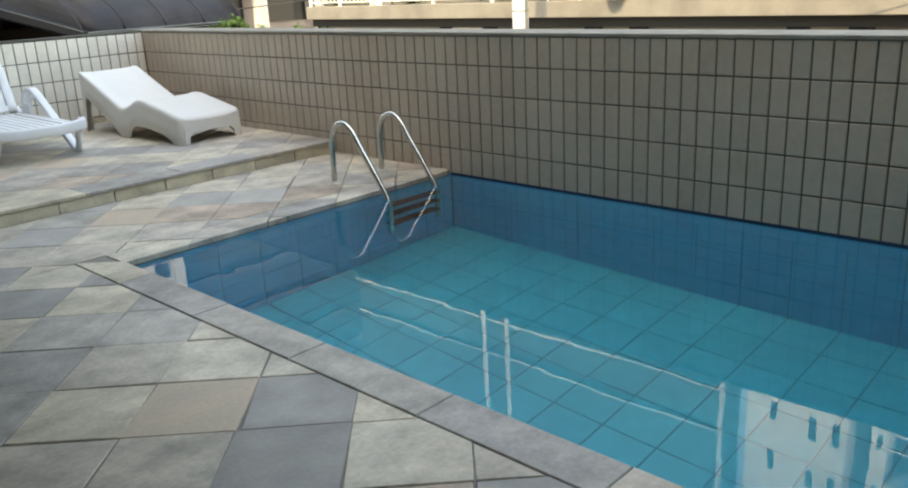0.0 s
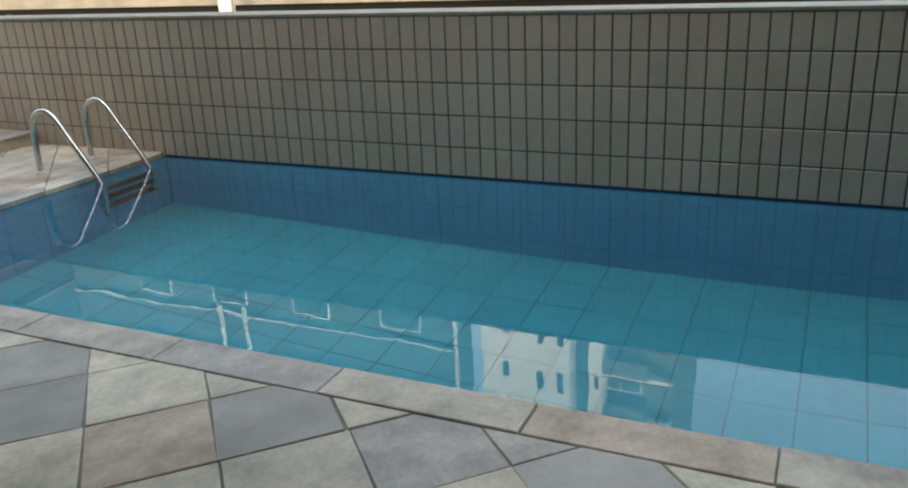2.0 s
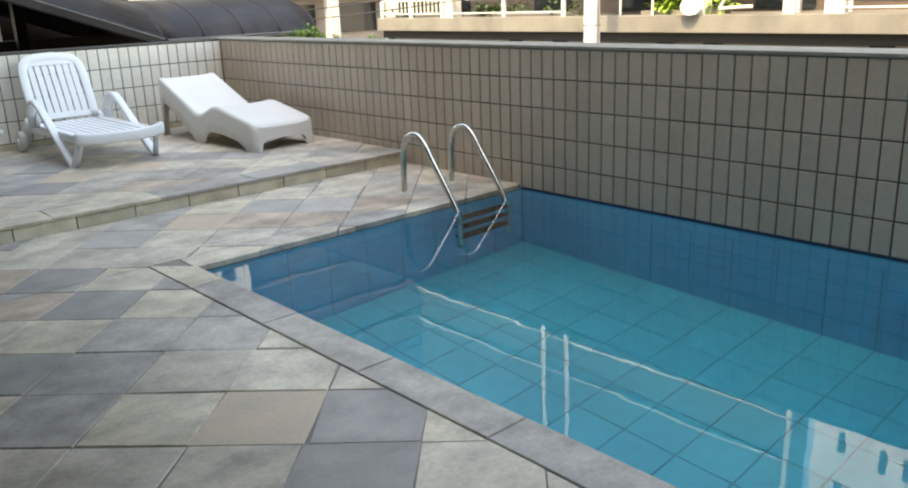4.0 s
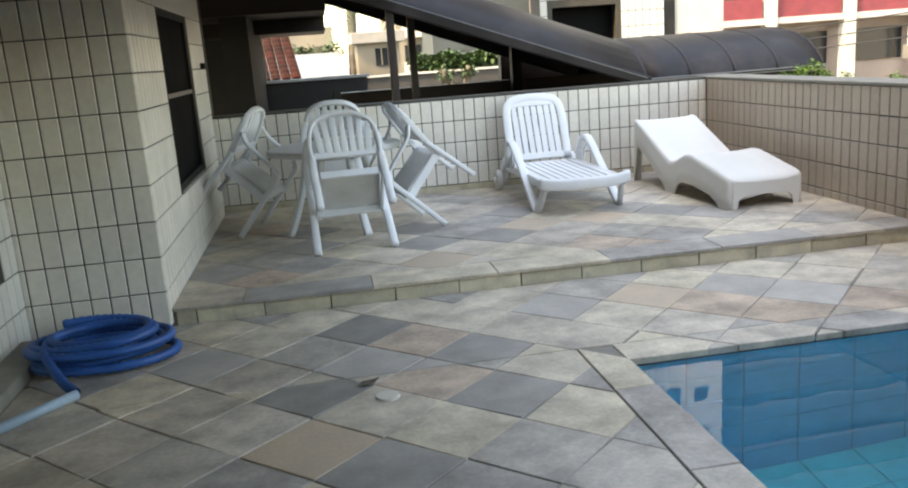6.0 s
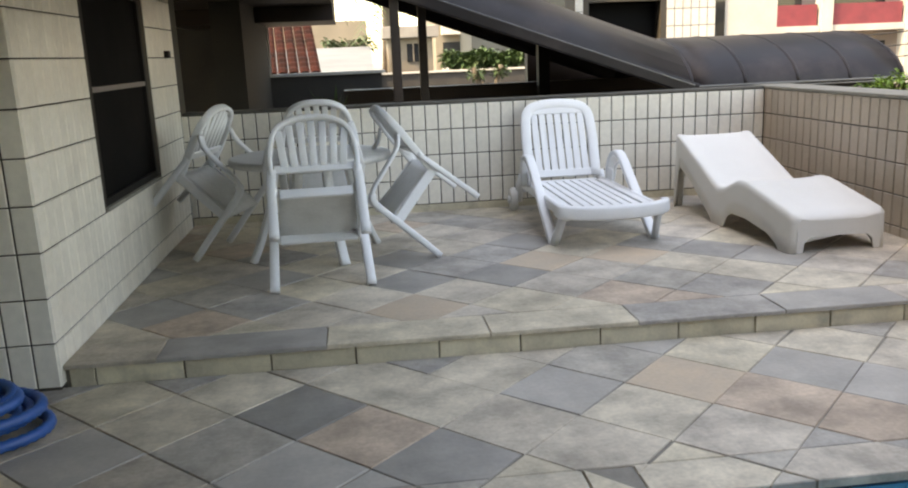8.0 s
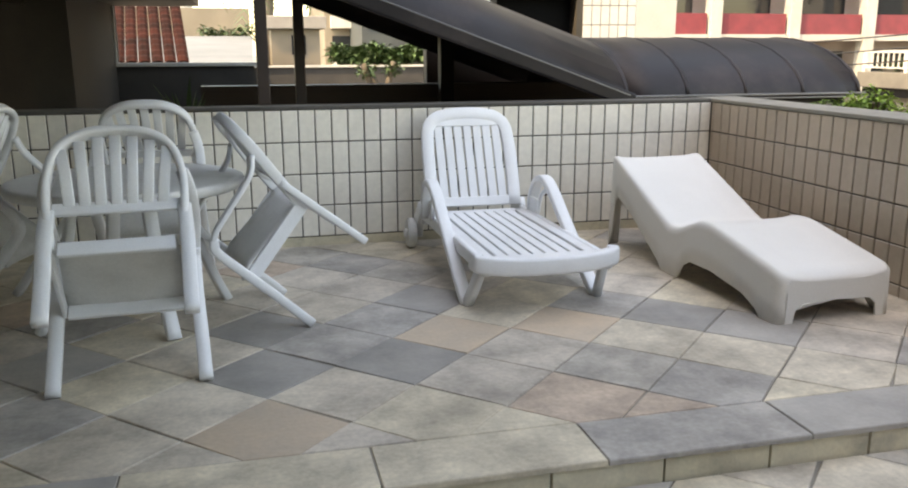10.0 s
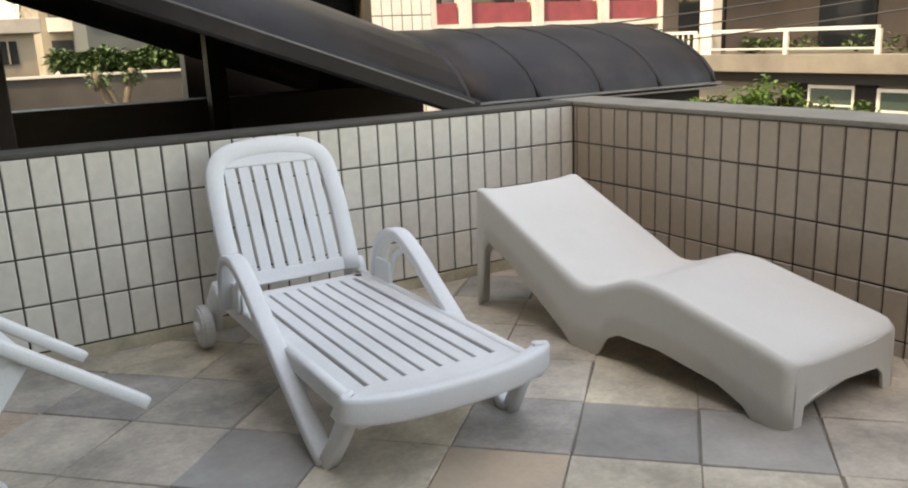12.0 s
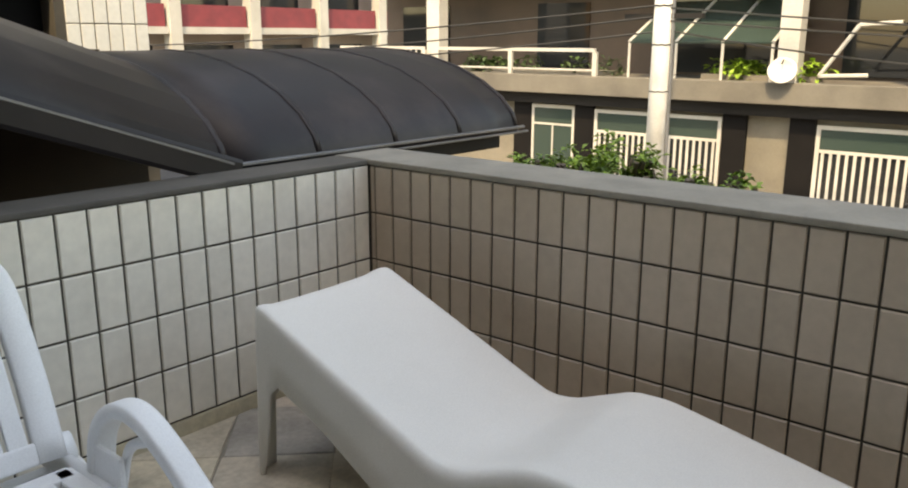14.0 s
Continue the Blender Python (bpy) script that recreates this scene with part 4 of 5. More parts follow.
for p, q in (((FX - 0.4, 14.4, 0.7), (FX - 0.4, 13.6, 1.9)), ((FX - 0.4, 13.6, 1.9), (FX - 0.4, 12.7, 1.95)), ((FX - 0.4, 14.4, 0.7), (FX - 0.4, 13.3, 0.75)), ((FX - 0.4, 11.9, 0.55), (FX - 0.4, 11.9, 2.4)), ((FX - 0.4, 11.8, 1.5), (FX - 0.4, 10.4, 2.2)), ((FX - 0.4, 10.4, 0.55), (FX - 0.4, 10.4, 2.4))):
    part("tube", sweep(bmesh.new(), [p, q], 0.05, 0.05, 6), WHITE, wf)
dish = root("satellite_dish", AWAY @ Matrix.Translation((FX - 0.62, 15.2, 0.78)) @ pose(0, 0, 0, 0, -62, 12), "white round satellite dish on the balcony edge", "satellite dish")
bm = bmesh.new()
rings = []
for j in range(6):
    q = j / 5
    rings.append([bm.verts.new((0.34 * q * math.cos(2 * math.pi * k / 24), 0.34 * q * math.sin(2 * math.pi * k / 24), 0.12 * q * q)) for k in range(24)] if j else [bm.verts.new((0, 0, 0))])
for a, b in zip(rings, rings[1:]):
    for k in range(24):
        bm.faces.new(list(dict.fromkeys((a[k % len(a)], b[k], b[(k + 1) % 24], a[(k + 1) % len(a)]))))
d = part("reflector", bm, WHITE, dish, smooth=True)
d.modifiers.new("thickness", "SOLIDIFY").thickness = 0.02
bm = bmesh.new()
sweep(bm, [(0.30, 0, 0.1), (0.05, 0, 0.36)], 0.015, 0.015, 6)
part("feed_arm", bm, DARK, dish)
bm = bmesh.new()
sweep(bm, [(0, 0, -0.02), (-0.2, 0, -0.25)], 0.03, 0.03, 6)
part("bracket", bm, EDGE, dish)

# ---- utility pole and cables ----
pole = root("utility_pole", AWAY @ pose(22.05, 17.3, HS + 0.14), "tall pale concrete utility pole with cables", "utility pole")
bm = bmesh.new()
g = bmesh.ops.create_cone(bm, cap_ends=True, segments=20, radius1=0.28, radius2=0.20, depth=9.5)["verts"]
bmesh.ops.translate(bm, verts=g, vec=(0, 0, 4.75))
part("shaft", bm, POLE, pole, smooth=True)
bm = bmesh.new()
sweep(bm, [(-0.05, -0.30, 0), (-0.05, -0.28, 4.0), (-0.05, -0.26, 6.0)], 0.04, 0.04, 8)
part("conduit", bm, EDGE, pole)
for z, w in ((4.9, 1.0), (8.6, 1.1)):
    part("crossarm", boxes((-0.08, 0.08, -w, w, z, z + 0.12)), DARK, pole)
for z in (3.2, 4.3, 5.2, 5.6):
    bm = bmesh.new()
    sweep(bm, [(0.245 * math.cos(2 * math.pi * k / 16), 0.245 * math.sin(2 * math.pi * k / 16), z + 0.01 * math.sin(k * 3)) for k in range(17)], 0.02, 0.02, 5)
    part("cable_band", bm, WIRE, pole)
for (z0, y1, x1, z1, sag) in ((5.35, 70, 16.5, 5.0, 1.0), (5.1, 70, 16.9, 4.6, 1.2), (4.75, 70, 17.0, 4.4, 1.3), (5.3, -50, 26, 5.2, 1.5), (5.0, -50, 26, 4.7, 1.2), (4.8, 4, 24.5, 3.9, 0.4), (8.7, 70, 18, 8.5, 1.2), (8.7, -50, 25, 8.5, 1.2), (8.6, -50, 24.4, 8.4, 1.3)):
    bm = bmesh.new()
    pts = []
    for k in range(25):
        f = k / 24
        pts.append((21.95 + (x1 - 21.95) * f, 17.3 + (y1 - 17.3) * f, HS + z0 + (z1 - z0) * f - sag * 4 * f * (1 - f)))
    sweep(bm, pts, 0.022, 0.022, 5)
    cable = tagged(part("overhead_cable", bm, WIRE), "black overhead cable strung from the utility pole", "cable", "overhead cables")
    cable.matrix_world = AWAY

# ---- wing of the block behind the ramp, with its black window ----
wing = struct("wall_wing", boxes((4.42, 4.58, 13.0, 13.6, STREET, 9), (5.53, 6.26, 13.0, 13.6, STREET, 9), (4.58, 5.53, 13.0, 13.6, STREET, 1.45), (4.58, 5.53, 13.0, 13.6, 2.0, 9)), GROUT, "white tiled wing of the block of flats", "wall")
struct("window_3", boxes((4.58, 5.53, 13.2, 13.25, 1.45, 2.0)), BLACK_PANE, "black window pane in the tiled wing", "window")
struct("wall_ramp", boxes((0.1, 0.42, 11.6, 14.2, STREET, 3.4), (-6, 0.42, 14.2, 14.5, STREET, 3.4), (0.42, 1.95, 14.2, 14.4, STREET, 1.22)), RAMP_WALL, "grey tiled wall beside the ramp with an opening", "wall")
struct("trim_opening", boxes((0.40, 2.0, 14.15, 14.42, 1.22, 1.26), (0.40, 0.44, 14.16, 14.19, 1.26, 1.95)), WHITE, "white sill of the opening", "sill")
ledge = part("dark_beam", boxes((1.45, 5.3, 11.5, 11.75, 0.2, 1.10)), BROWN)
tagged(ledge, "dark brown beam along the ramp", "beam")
# The tall dark box is added to fill the shaded inside under the canopy.
struct("ramp_side", boxes((0.42, 3.6, 12.15, 12.3, STREET, 0.6), (3.6, 5.4, 12.15, 12.3, STREET, 1.5)), BROWN, "side wall of the car ramp, raised dark for its shaded inside", "wall")
struct("ramp_floor", boxes((-0.6, 7.2, YL + 0.2, 12.3, STREET, STREET + 0.4)), ASPHALT, "dark floor of the car ramp", "ramp")
for x, y, z in ((1.95, 9.76, -0.4), (2.25, 10.55, -0.4)):
    p = part("dark_post", boxes((x - 0.04, x + 0.04, y - 0.04, y + 0.04, z - 1.45, 3.4), bevel=0.006), BROWN)
    tagged(p, "slim dark brown post standing in the ramp", "post", "posts in the ramp")
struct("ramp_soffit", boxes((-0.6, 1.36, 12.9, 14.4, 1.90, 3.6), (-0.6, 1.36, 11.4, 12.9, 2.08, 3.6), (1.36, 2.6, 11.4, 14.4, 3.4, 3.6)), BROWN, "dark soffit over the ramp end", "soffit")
spiky = root("spiky_plant", pose(1.34, 11.2, 0.75), "small dark spiky plant beside the beam", "plant")
bm = bmesh.new()
rng = random.Random(7)
for _ in range(14):
    a, e = rng.uniform(0, 6.28), rng.uniform(0.7, 1.4)
    L = rng.uniform(0.3, 0.5)
    t = Vector((math.cos(a) * math.cos(e), math.sin(a) * math.cos(e), math.sin(e))) * L
    s = Vector((-math.sin(a), math.cos(a), 0)) * 0.02
    bm.faces.new([bm.verts.new(v) for v in (-s, s, t * 0.6 + s, t, t * 0.6 - s)])
part("foliage", bm, LEAF_D, spiky)
part("pot", boxes((-0.12, 0.12, -0.12, 0.12, -3.6, 0.05)), BROWN, spiky)

# ---- distance seen over the ramp ----
tiled = root("tiled_roof", pose(0, 0, 0), "red clay tiled roof slope beyond the ramp", "roof")
for i in range(8):
    bm = bmesh.new()
    x = -0.76 + i * 0.22
    sweep(bm, [(x - k * 0.012, 20.0 + 0.125 * k, 1.16 + 0.05 * k + 0.022 * (k % 2)) for k in range(25)], 0.112, 0.06, 8)
    part("tile_row", bm, ROOF_RED, tiled)
part("deck", boxes((-1.2, 0.88, 19.9, 20.0, STREET, 1.12)), PLASTER, tiled)
far = root("far_house", pose(0, 0, 0), "cream rendered house with grey sheet roof", "house")
part("wall", boxes((-6, 2.2, 40, 48, STREET, 3.0)), CREAM, far, "cream rendered wall")
bm = bmesh.new()
bm.faces.new([bm.verts.new(v) for v in ((-3, 24, 1.10), (2.05, 24, 1.10), (2.2, 33, 1.80), (-3, 33, 1.80))])
ob = part("roof", bm, ROOF_GREY, far, "grey sheet roof")
ob.modifiers.new("thickness", "SOLIDIFY").thickness = 0.08
part("front_wall", boxes((-3, 2.0, 24.3, 33, STREET, 1.02)), CREAM, far)
hut = root("rooftop_hut", pose(0, 0, 0), "small cream hut with dark window on a roof", "hut")
part("wall", boxes((2.7, 4.15, 30.2, 32, STREET, 1.98)), CREAM, hut)
part("roof", boxes((2.52, 4.35, 30.0, 32.2, 1.98, 2.36), bevel=0.03), PLASTER, hut, "grey overhanging roof")
part("window", boxes((3.30, 3.72, 30.17, 30.2, 1.22, 1.80)), GLASS, hut)
part("window_bar", boxes((3.49, 3.53, 30.14, 30.17, 1.22, 1.80)), CREAM, hut)
flats = root("cream_flats", pose(0, 0, 0), "cream and white blocks of flats far away", "building")
part("wall", boxes((7.3, 22, 62, 75, STREET, 11)), CREAM, flats)
for fl in range(4):
    for k in range(5):
        x = 7.7 + k * 2.9
        z = 0.2 + fl * 2.5
        b = part("balcony", boxes((x, x + 1.9, 61.2, 62, z, z + 0.8)), WHITE, flats)
        part("opening", boxes((x + 0.1, x + 1.8, 61.92, 62, z + 0.8, z + 2.0)), GLASS, b)
tower = root("white_tower_far", pose(0, 0, 0), "tall pale block of flats beyond the roofs", "building")
part("wall", boxes((-9, -2.0, 70, 80, STREET, 16)), WHITE, tower)


def hedge(x0, x1, y, z0, z1, n, seed, label):
    rng = random.Random(seed)
    r = root("hedge", pose(0, 0, 0), label, "hedge")
    bm = bmesh.new()
    for k in range(14):
        leaves(bm, rng, x0 + (x1 - x0) * (k + 0.5) / 14, y, (z0 + z1) / 2 + rng.uniform(-0.1, 0.1), (x1 - x0) / 16, 0.5, (z1 - z0) / 2, n // 14, 0.2)
    part("foliage", bm, LEAF_D, r)
    part("trunk", boxes(((x0 + x1) / 2 - 0.5, (x0 + x1) / 2 + 0.5, y - 0.1, y + 0.1, STREET, z0 + 0.1)), BARK, r)


hedge(4.2, 7.1, 27, 1.0, 1.5, 5200, 5, "dark green clipped hedge beyond the ramp")
hedge(0.4, 2.4, 36, 1.75, 2.15, 420, 6, "dark green shrubs in front of cream house")
struct("wall_garden", boxes((2.1, 11, 26.2, 26.4, STREET, 0.93)), RAMP_WALL, "low grey garden wall beyond the ramp", "wall")
struct("wall_cap_garden", boxes((2.1, 11, 26.15, 26.45, 0.93, 0.98)), WHITE, "white coping of the garden wall", "wall coping")
bush = root("bare_bush", pose(4.75, 22.5, STREET), "bare forked bush in front of the garden wall", "bush")
for dx, top in ((-0.36, 3.32), (0.33, 3.36), (-0.12, 3.0)):
    bm = bmesh.new()
    sweep(bm, curve_pts([(0, 0, 0), (0.02, 0, 2.2), (dx * 0.45, 0, 2.75), (dx, 0, top)], 5), 0.07, 0.07, 7)
    part("limb", bm, BARK, bush, smooth=True)
bm = bmesh.new()
leaves(bm, random.Random(77), -0.3, 0, 3.2, 0.25, 0.2, 0.18, 120, 0.12)
leaves(bm, random.Random(78), 0.3, 0, 3.2, 0.25, 0.2, 0.18, 120, 0.12)
part("foliage", bm, LEAF_D, bush)


def palm(x, y, z0, h, seed):
    rng = random.Random(seed)
    r = root("palm_tree", pose(x, y, z0), "slim palm tree with drooping fronds", "palm tree")
    bm = bmesh.new()
    top = (0.3, 0, h)
    sweep(bm, curve_pts([(0, 0, 0), (0.12, 0, h * 0.5), top], 6), 0.15, 0.15, 8)
    part("trunk", bm, BARK, r, smooth=True)
    bm = bmesh.new()
    for k in range(22):
        a, e = rng.uniform(0, 6.28), rng.uniform(-0.5, 0.8)
        L = rng.uniform(1.8, 2.6)
        spine = []
        for j in range(9):
            q = j / 8 * L
            spine.append(Vector((top[0] + math.cos(a) * q * math.cos(e), math.sin(a) * q * math.cos(e), h + q * math.sin(e) - 0.28 * q * q)))
        side = Vector((-math.sin(a), math.cos(a), 0))
        for j in range(1, 9):
            for s in (-1, 1):
                for t in (0, 0.5):
                    p = spine[j - 1].lerp(spine[j], t)
                    d = (spine[j] - spine[j - 1]).normalized()
                    tip = p + side * s * 0.42 + d * 0.28 - Vector((0, 0, 0.22))
                    bm.faces.new([bm.verts.new(v) for v in (p, p + d * 0.07, tip)])
    part("fronds", bm, LEAF_D, r)


palm(2.6, 33.5, STREET, 6.6, 3)
palm(3.0, 44, STREET, 7.4, 8)

# ---- red and white building at the end of the street ----
redb = root("red_white_building", pose(0, 0, 0), "pale building with red balcony fronts and columns", "building")
part("wall", boxes((14.5, 50, 41, 52, STREET, 9.5)), PINK, redb)
for fl in range(2):
    z = 2.0 + fl * 3.1
    for k in range(7):
        x = 15.2 + k * 4.2
        b = part("balcony", boxes((x, x + 3.5, 39.9, 41, z, z + 0.95)), RED, redb, "red balcony front")
        part("slab", boxes((x - 0.1, x + 3.6, 39.8, 41, z - 0.3, z)), WHITE, b, "white slab edge")
        part("opening", boxes((x + 0.2, x + 3.3, 40.95, 41.02, z + 0.95, z + 2.4)), GLASS, b, "dark balcony opening")
for k in range(8):
    x = 14.9 + k * 4.2
    part("column", boxes((x - 0.28, x + 0.28, 39.7, 40.3, STREET, 9.5)), WHITE, redb, "white column")
for k in range(6):
    x = 16 + k * 4.2
    part("street_opening", boxes((x, x + 2.6, 40.9, 41.0, -0.4, 1.2)), GLASS, redb)
shop = root("orange_kiosk", pose(0, 0, 0), "orange and white kiosk front across the street", "kiosk")
part("wall", boxes((9.4, 13.8, 26, 28, STREET, 3.8)), WHITE, shop)
part("orange_panel", boxes((9.7, 10.9, 25.95, 26, 1.2, 3.3)), ORANGE, shop, "orange painted panel")
part("door", boxes((11.2, 12.2, 25.95, 26, 1.0, 3.2)), GLASS, shop)

# ---- grey block behind it ----
gb = root("grey_block", pose(0, 0, 0), "tall grey block of flats with a white stair front", "building")
part("wall", boxes((9, 60, 56, 66, STREET, 48)), UPPER, gb)
part("stair_front", boxes((23.2, 28.6, 55.2, 56, STREET, 46)), WHITE, gb, "white stair front")
for fl in range(13):
    z = 3.0 + fl * 3.3
    part("floor_band", boxes((9, 60, 55.8, 56.0, z, z + 0.25)), CONCRETE, gb, "pale floor band")
    for k in range(2):
        w = part("stair_window", boxes((24.2 + 2.2 * k, 25.2 + 2.2 * k, 55.1, 55.2, z + 1.0, z + 2.1)), GLASS, gb)

# ---- tall white block mirrored in the pool ----
blk = root("white_tower", pose(0, 0, 0), "tall white block of flats with small windows", "building")
part("wall", boxes((46, 58, 13.6, 19.6, STREET, 46), (46.5, 58, 11.6, 12.5, STREET, 46)), POLE, blk)
part("core", boxes((47.5, 58, 12.5, 13.6, STREET, 46)), UPPER, blk)
for fl in range(13):
    z = 2.0 + fl * 3.2
    for y, d in ((14.2, 0.0), (15.5, 0.0), (17.9, 0.4)):
        part("window", boxes((45.95, 46.02, y - 0.2, y + 0.2, z - d, z + 1.3 - d)), GLASS, blk)
    part("small_window", boxes((46.45, 46.52, 11.9, 12.15, z, z + 0.9)), GLASS, blk)
    part("balcony_slab", boxes((46.2, 48, 9.0, 11.58, z - 0.5, z - 0.38)), POLE, blk)
    part("balcony_rail", boxes((46.2, 46.26, 9.0, 11.58, z + 0.5, z + 0.58), (46.2, 46.26, 9.0, 9.1, z - 0.38, z + 0.5), (46.2, 46.26, 10.3, 10.38, z - 0.38, z + 0.5)), POLE, blk)
    part("side_ledge", boxes((47.4, 48, 7.4, 8.9, z, z + 0.3)), POLE, blk)
part("side_wall", boxes((48, 58, 7.4, 11.6, STREET, 44)), ROOF_GREY, blk)


# ---- pieces: wall tiles, paving slabs, pool tiles ----
def tile_mesh(name, w, h, material, axis, c=0.004, d=0.008):
    """A tile standing on its wall: front face with chamfered edges, in the plane across axis 'x-', 'x+', 'y-'."""
    P = []
    for u, v, e in ((0, 0, 0), (w, 0, 0), (w, h, 0), (0, h, 0), (0, 0, d - c), (w, 0, d - c), (w, h, d - c), (0, h, d - c), (c, c, d), (w - c, c, d), (w - c, h - c, d), (c, h - c, d)):
        P.append({"x-": (-e, u, v), "x+": (e, u, v), "y-": (u, -e, v), "y+": (u, e, v), "z+": (u, v, e)}[axis])
    F = []
    for k in range(4):
        j = (k + 1) % 4
        F += [(k, j, 4 + j, 4 + k), (4 + k, 4 + j, 8 + j, 8 + k)]
    F.append((8, 9, 10, 11))
    if axis in ("x-", "y+"):
        F = [f[::-1] for f in F]
    me = bpy.data.meshes.new(name)
    me.from_pydata(P, [], F)
    me.materials.append(material)
    return me


def put_tiles(parent, me, places, name="tile"):
    for p in places:
        ob = new(name, me)
        ob.location = p
        ob.parent = parent


def joined_tiles(parent, me, places, material, name="tiles"):
    V, F = [], []
    base = [tuple(v.co) for v in me.vertices]
    polys = [tuple(p.vertices) for p in me.polygons]
    for p in places:
        o = len(V)
        V += [(a + p[0], b + p[1], c + p[2]) for a, b, c in base]
        F += [tuple(o + i for i in f) for f in polys]
    m = bpy.data.meshes.new(name)
    m.from_pydata(V, [], F)
    m.materials.append(material)
    ob = new(name, m)
    ob.parent = parent
    ob["kind"] = "stuff"
    return ob


J = 0.0085
wj, hj = TW - J, TH - J
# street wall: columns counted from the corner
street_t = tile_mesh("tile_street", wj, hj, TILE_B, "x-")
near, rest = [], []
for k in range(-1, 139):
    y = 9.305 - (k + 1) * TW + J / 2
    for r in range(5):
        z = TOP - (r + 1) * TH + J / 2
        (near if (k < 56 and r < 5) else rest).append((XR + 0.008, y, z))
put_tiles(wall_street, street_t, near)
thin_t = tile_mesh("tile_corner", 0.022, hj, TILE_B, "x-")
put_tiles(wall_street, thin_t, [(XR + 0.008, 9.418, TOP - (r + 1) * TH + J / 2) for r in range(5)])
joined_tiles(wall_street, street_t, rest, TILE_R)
near = []
TE = 0.109
end_t = tile_mesh("tile_end", TE - J, hj, TILE, "y-")
for k in range(-1, 46):
    for r in range(4):
        if k < 0:
            continue
        near.append((XR - 0.09 - (k + 1) * TE + J / 2, YL + 0.008, TOP - (r + 1) * TH + J / 2))
put_tiles(wall_end, end_t, near)
thin_t = tile_mesh("tile_corner", 0.083, hj, TILE, "y-")
put_tiles(wall_end, thin_t, [(XR - 0.087, YL + 0.008, TOP - (r + 1) * TH + J / 2) for r in range(4)])
bm = boxes((XB, XR - 0.01, YL - 0.006, YL + 0.01, PZ - 0.01, TOP - 4 * TH - 0.004))
part("skirting", bm, RISER, wall_end, "stone skirting")
# pier front and side
near = []
for k in range(7):
    for r in range(13):
        near.append((XB - (k + 1) * TW + J / 2, YS - 0.04, 0.012 + r * 0.213 + J / 2))
put_tiles(wall_pier, end_t, near)
thin_t = tile_mesh("tile_corner", 0.026, hj, TILE, "y-")
put_tiles(wall_pier, thin_t, [(-0.652, YS - 0.04, 0.012 + r * 0.213 + J / 2) for r in range(13)])
side_t = tile_mesh("tile_side", wj, hj, TILE, "x+")
near, rest = [], []
for k in range(30):
    y = YS - 0.04 + k * TW + J / 2
    for r in range(-8, 5):
        z = 0.012 + (r + 8) * 0.213 + J / 2
        if y + wj > 7.13 and y < 8.43 and z + hj > 0.66 and z < 1.92:
            continue
        if z < 0 and y > YS:
            continue
        near.append((XB - 0.008, y, z))
put_tiles(wall_pier, side_t, near)
rest = []
for k in range(60):
    y = YS - 0.04 - (k + 1) * TW + J / 2
    for r in range(-7, 5):
        z = 0.012 + (r + 7) * 0.213 + J / 2
        if 4.3 < y < 5.86 and z + hj > 0.63 and z < 1.92:
            continue
        rest.append((-0.66, y, z))
joined_tiles(wall_house, side_t, rest, TILE_W)
# wing behind the ramp
rest = []
for k in range(17):
    x = 6.26 - (k + 1) * TW + J / 2
    for r in range(-14, 2):
        z = TOP - (r + 1) * TH + J / 2
        if 4.48 < x < 5.53 and 1.25 < z < 2.0:
            continue
        rest.append((x, 13.0, z))
joined_tiles(wing, end_t, rest, TILE_W)


# paving
def clip(poly, x0, x1, y0, y1):
    for ax, lim, sg in ((0, x0, 1), (0, x1, -1), (1, y0, 1), (1, y1, -1)):
        out = []
        for i, p in enumerate(poly):
            q = poly[(i + 1) % len(poly)]
            a, b = sg * (p[ax] - lim), sg * (q[ax] - lim)
            if a >= 0:
                out.append(p)
            if (a >= 0) != (b >= 0):
                f = a / (a - b)
                out.append((p[0] + (q[0] - p[0]) * f, p[1] + (q[1] - p[1]) * f))
        poly = out
        if len(poly) < 3:
            return []
    return poly


def area(P):
    return 0.5 * sum(p[0] * q[1] - q[0] * p[1] for p, q in zip(P, P[1:] + P[:1]))


def inset(P, d):
    n, out = len(P), []
    for i in range(n):
        a, b, c = Vector(P[i - 1]), Vector(P[i]), Vector(P[(i + 1) % n])
        u, v = (b - a), (c - b)
        if u.length < 1e-4 or v.length < 1e-4:
            continue
        u.normalize(), v.normalize()
        n1, n2 = Vector((-u.y, u.x)), Vector((-v.y, v.x))
        k = 1 + n1.dot(n2)
        if k < 0.15:
            out.append(b + n1 * d)
        else:
            out.append(b + (n1 + n2) * (d / k))
    return [(p.x, p.y) for p in out]


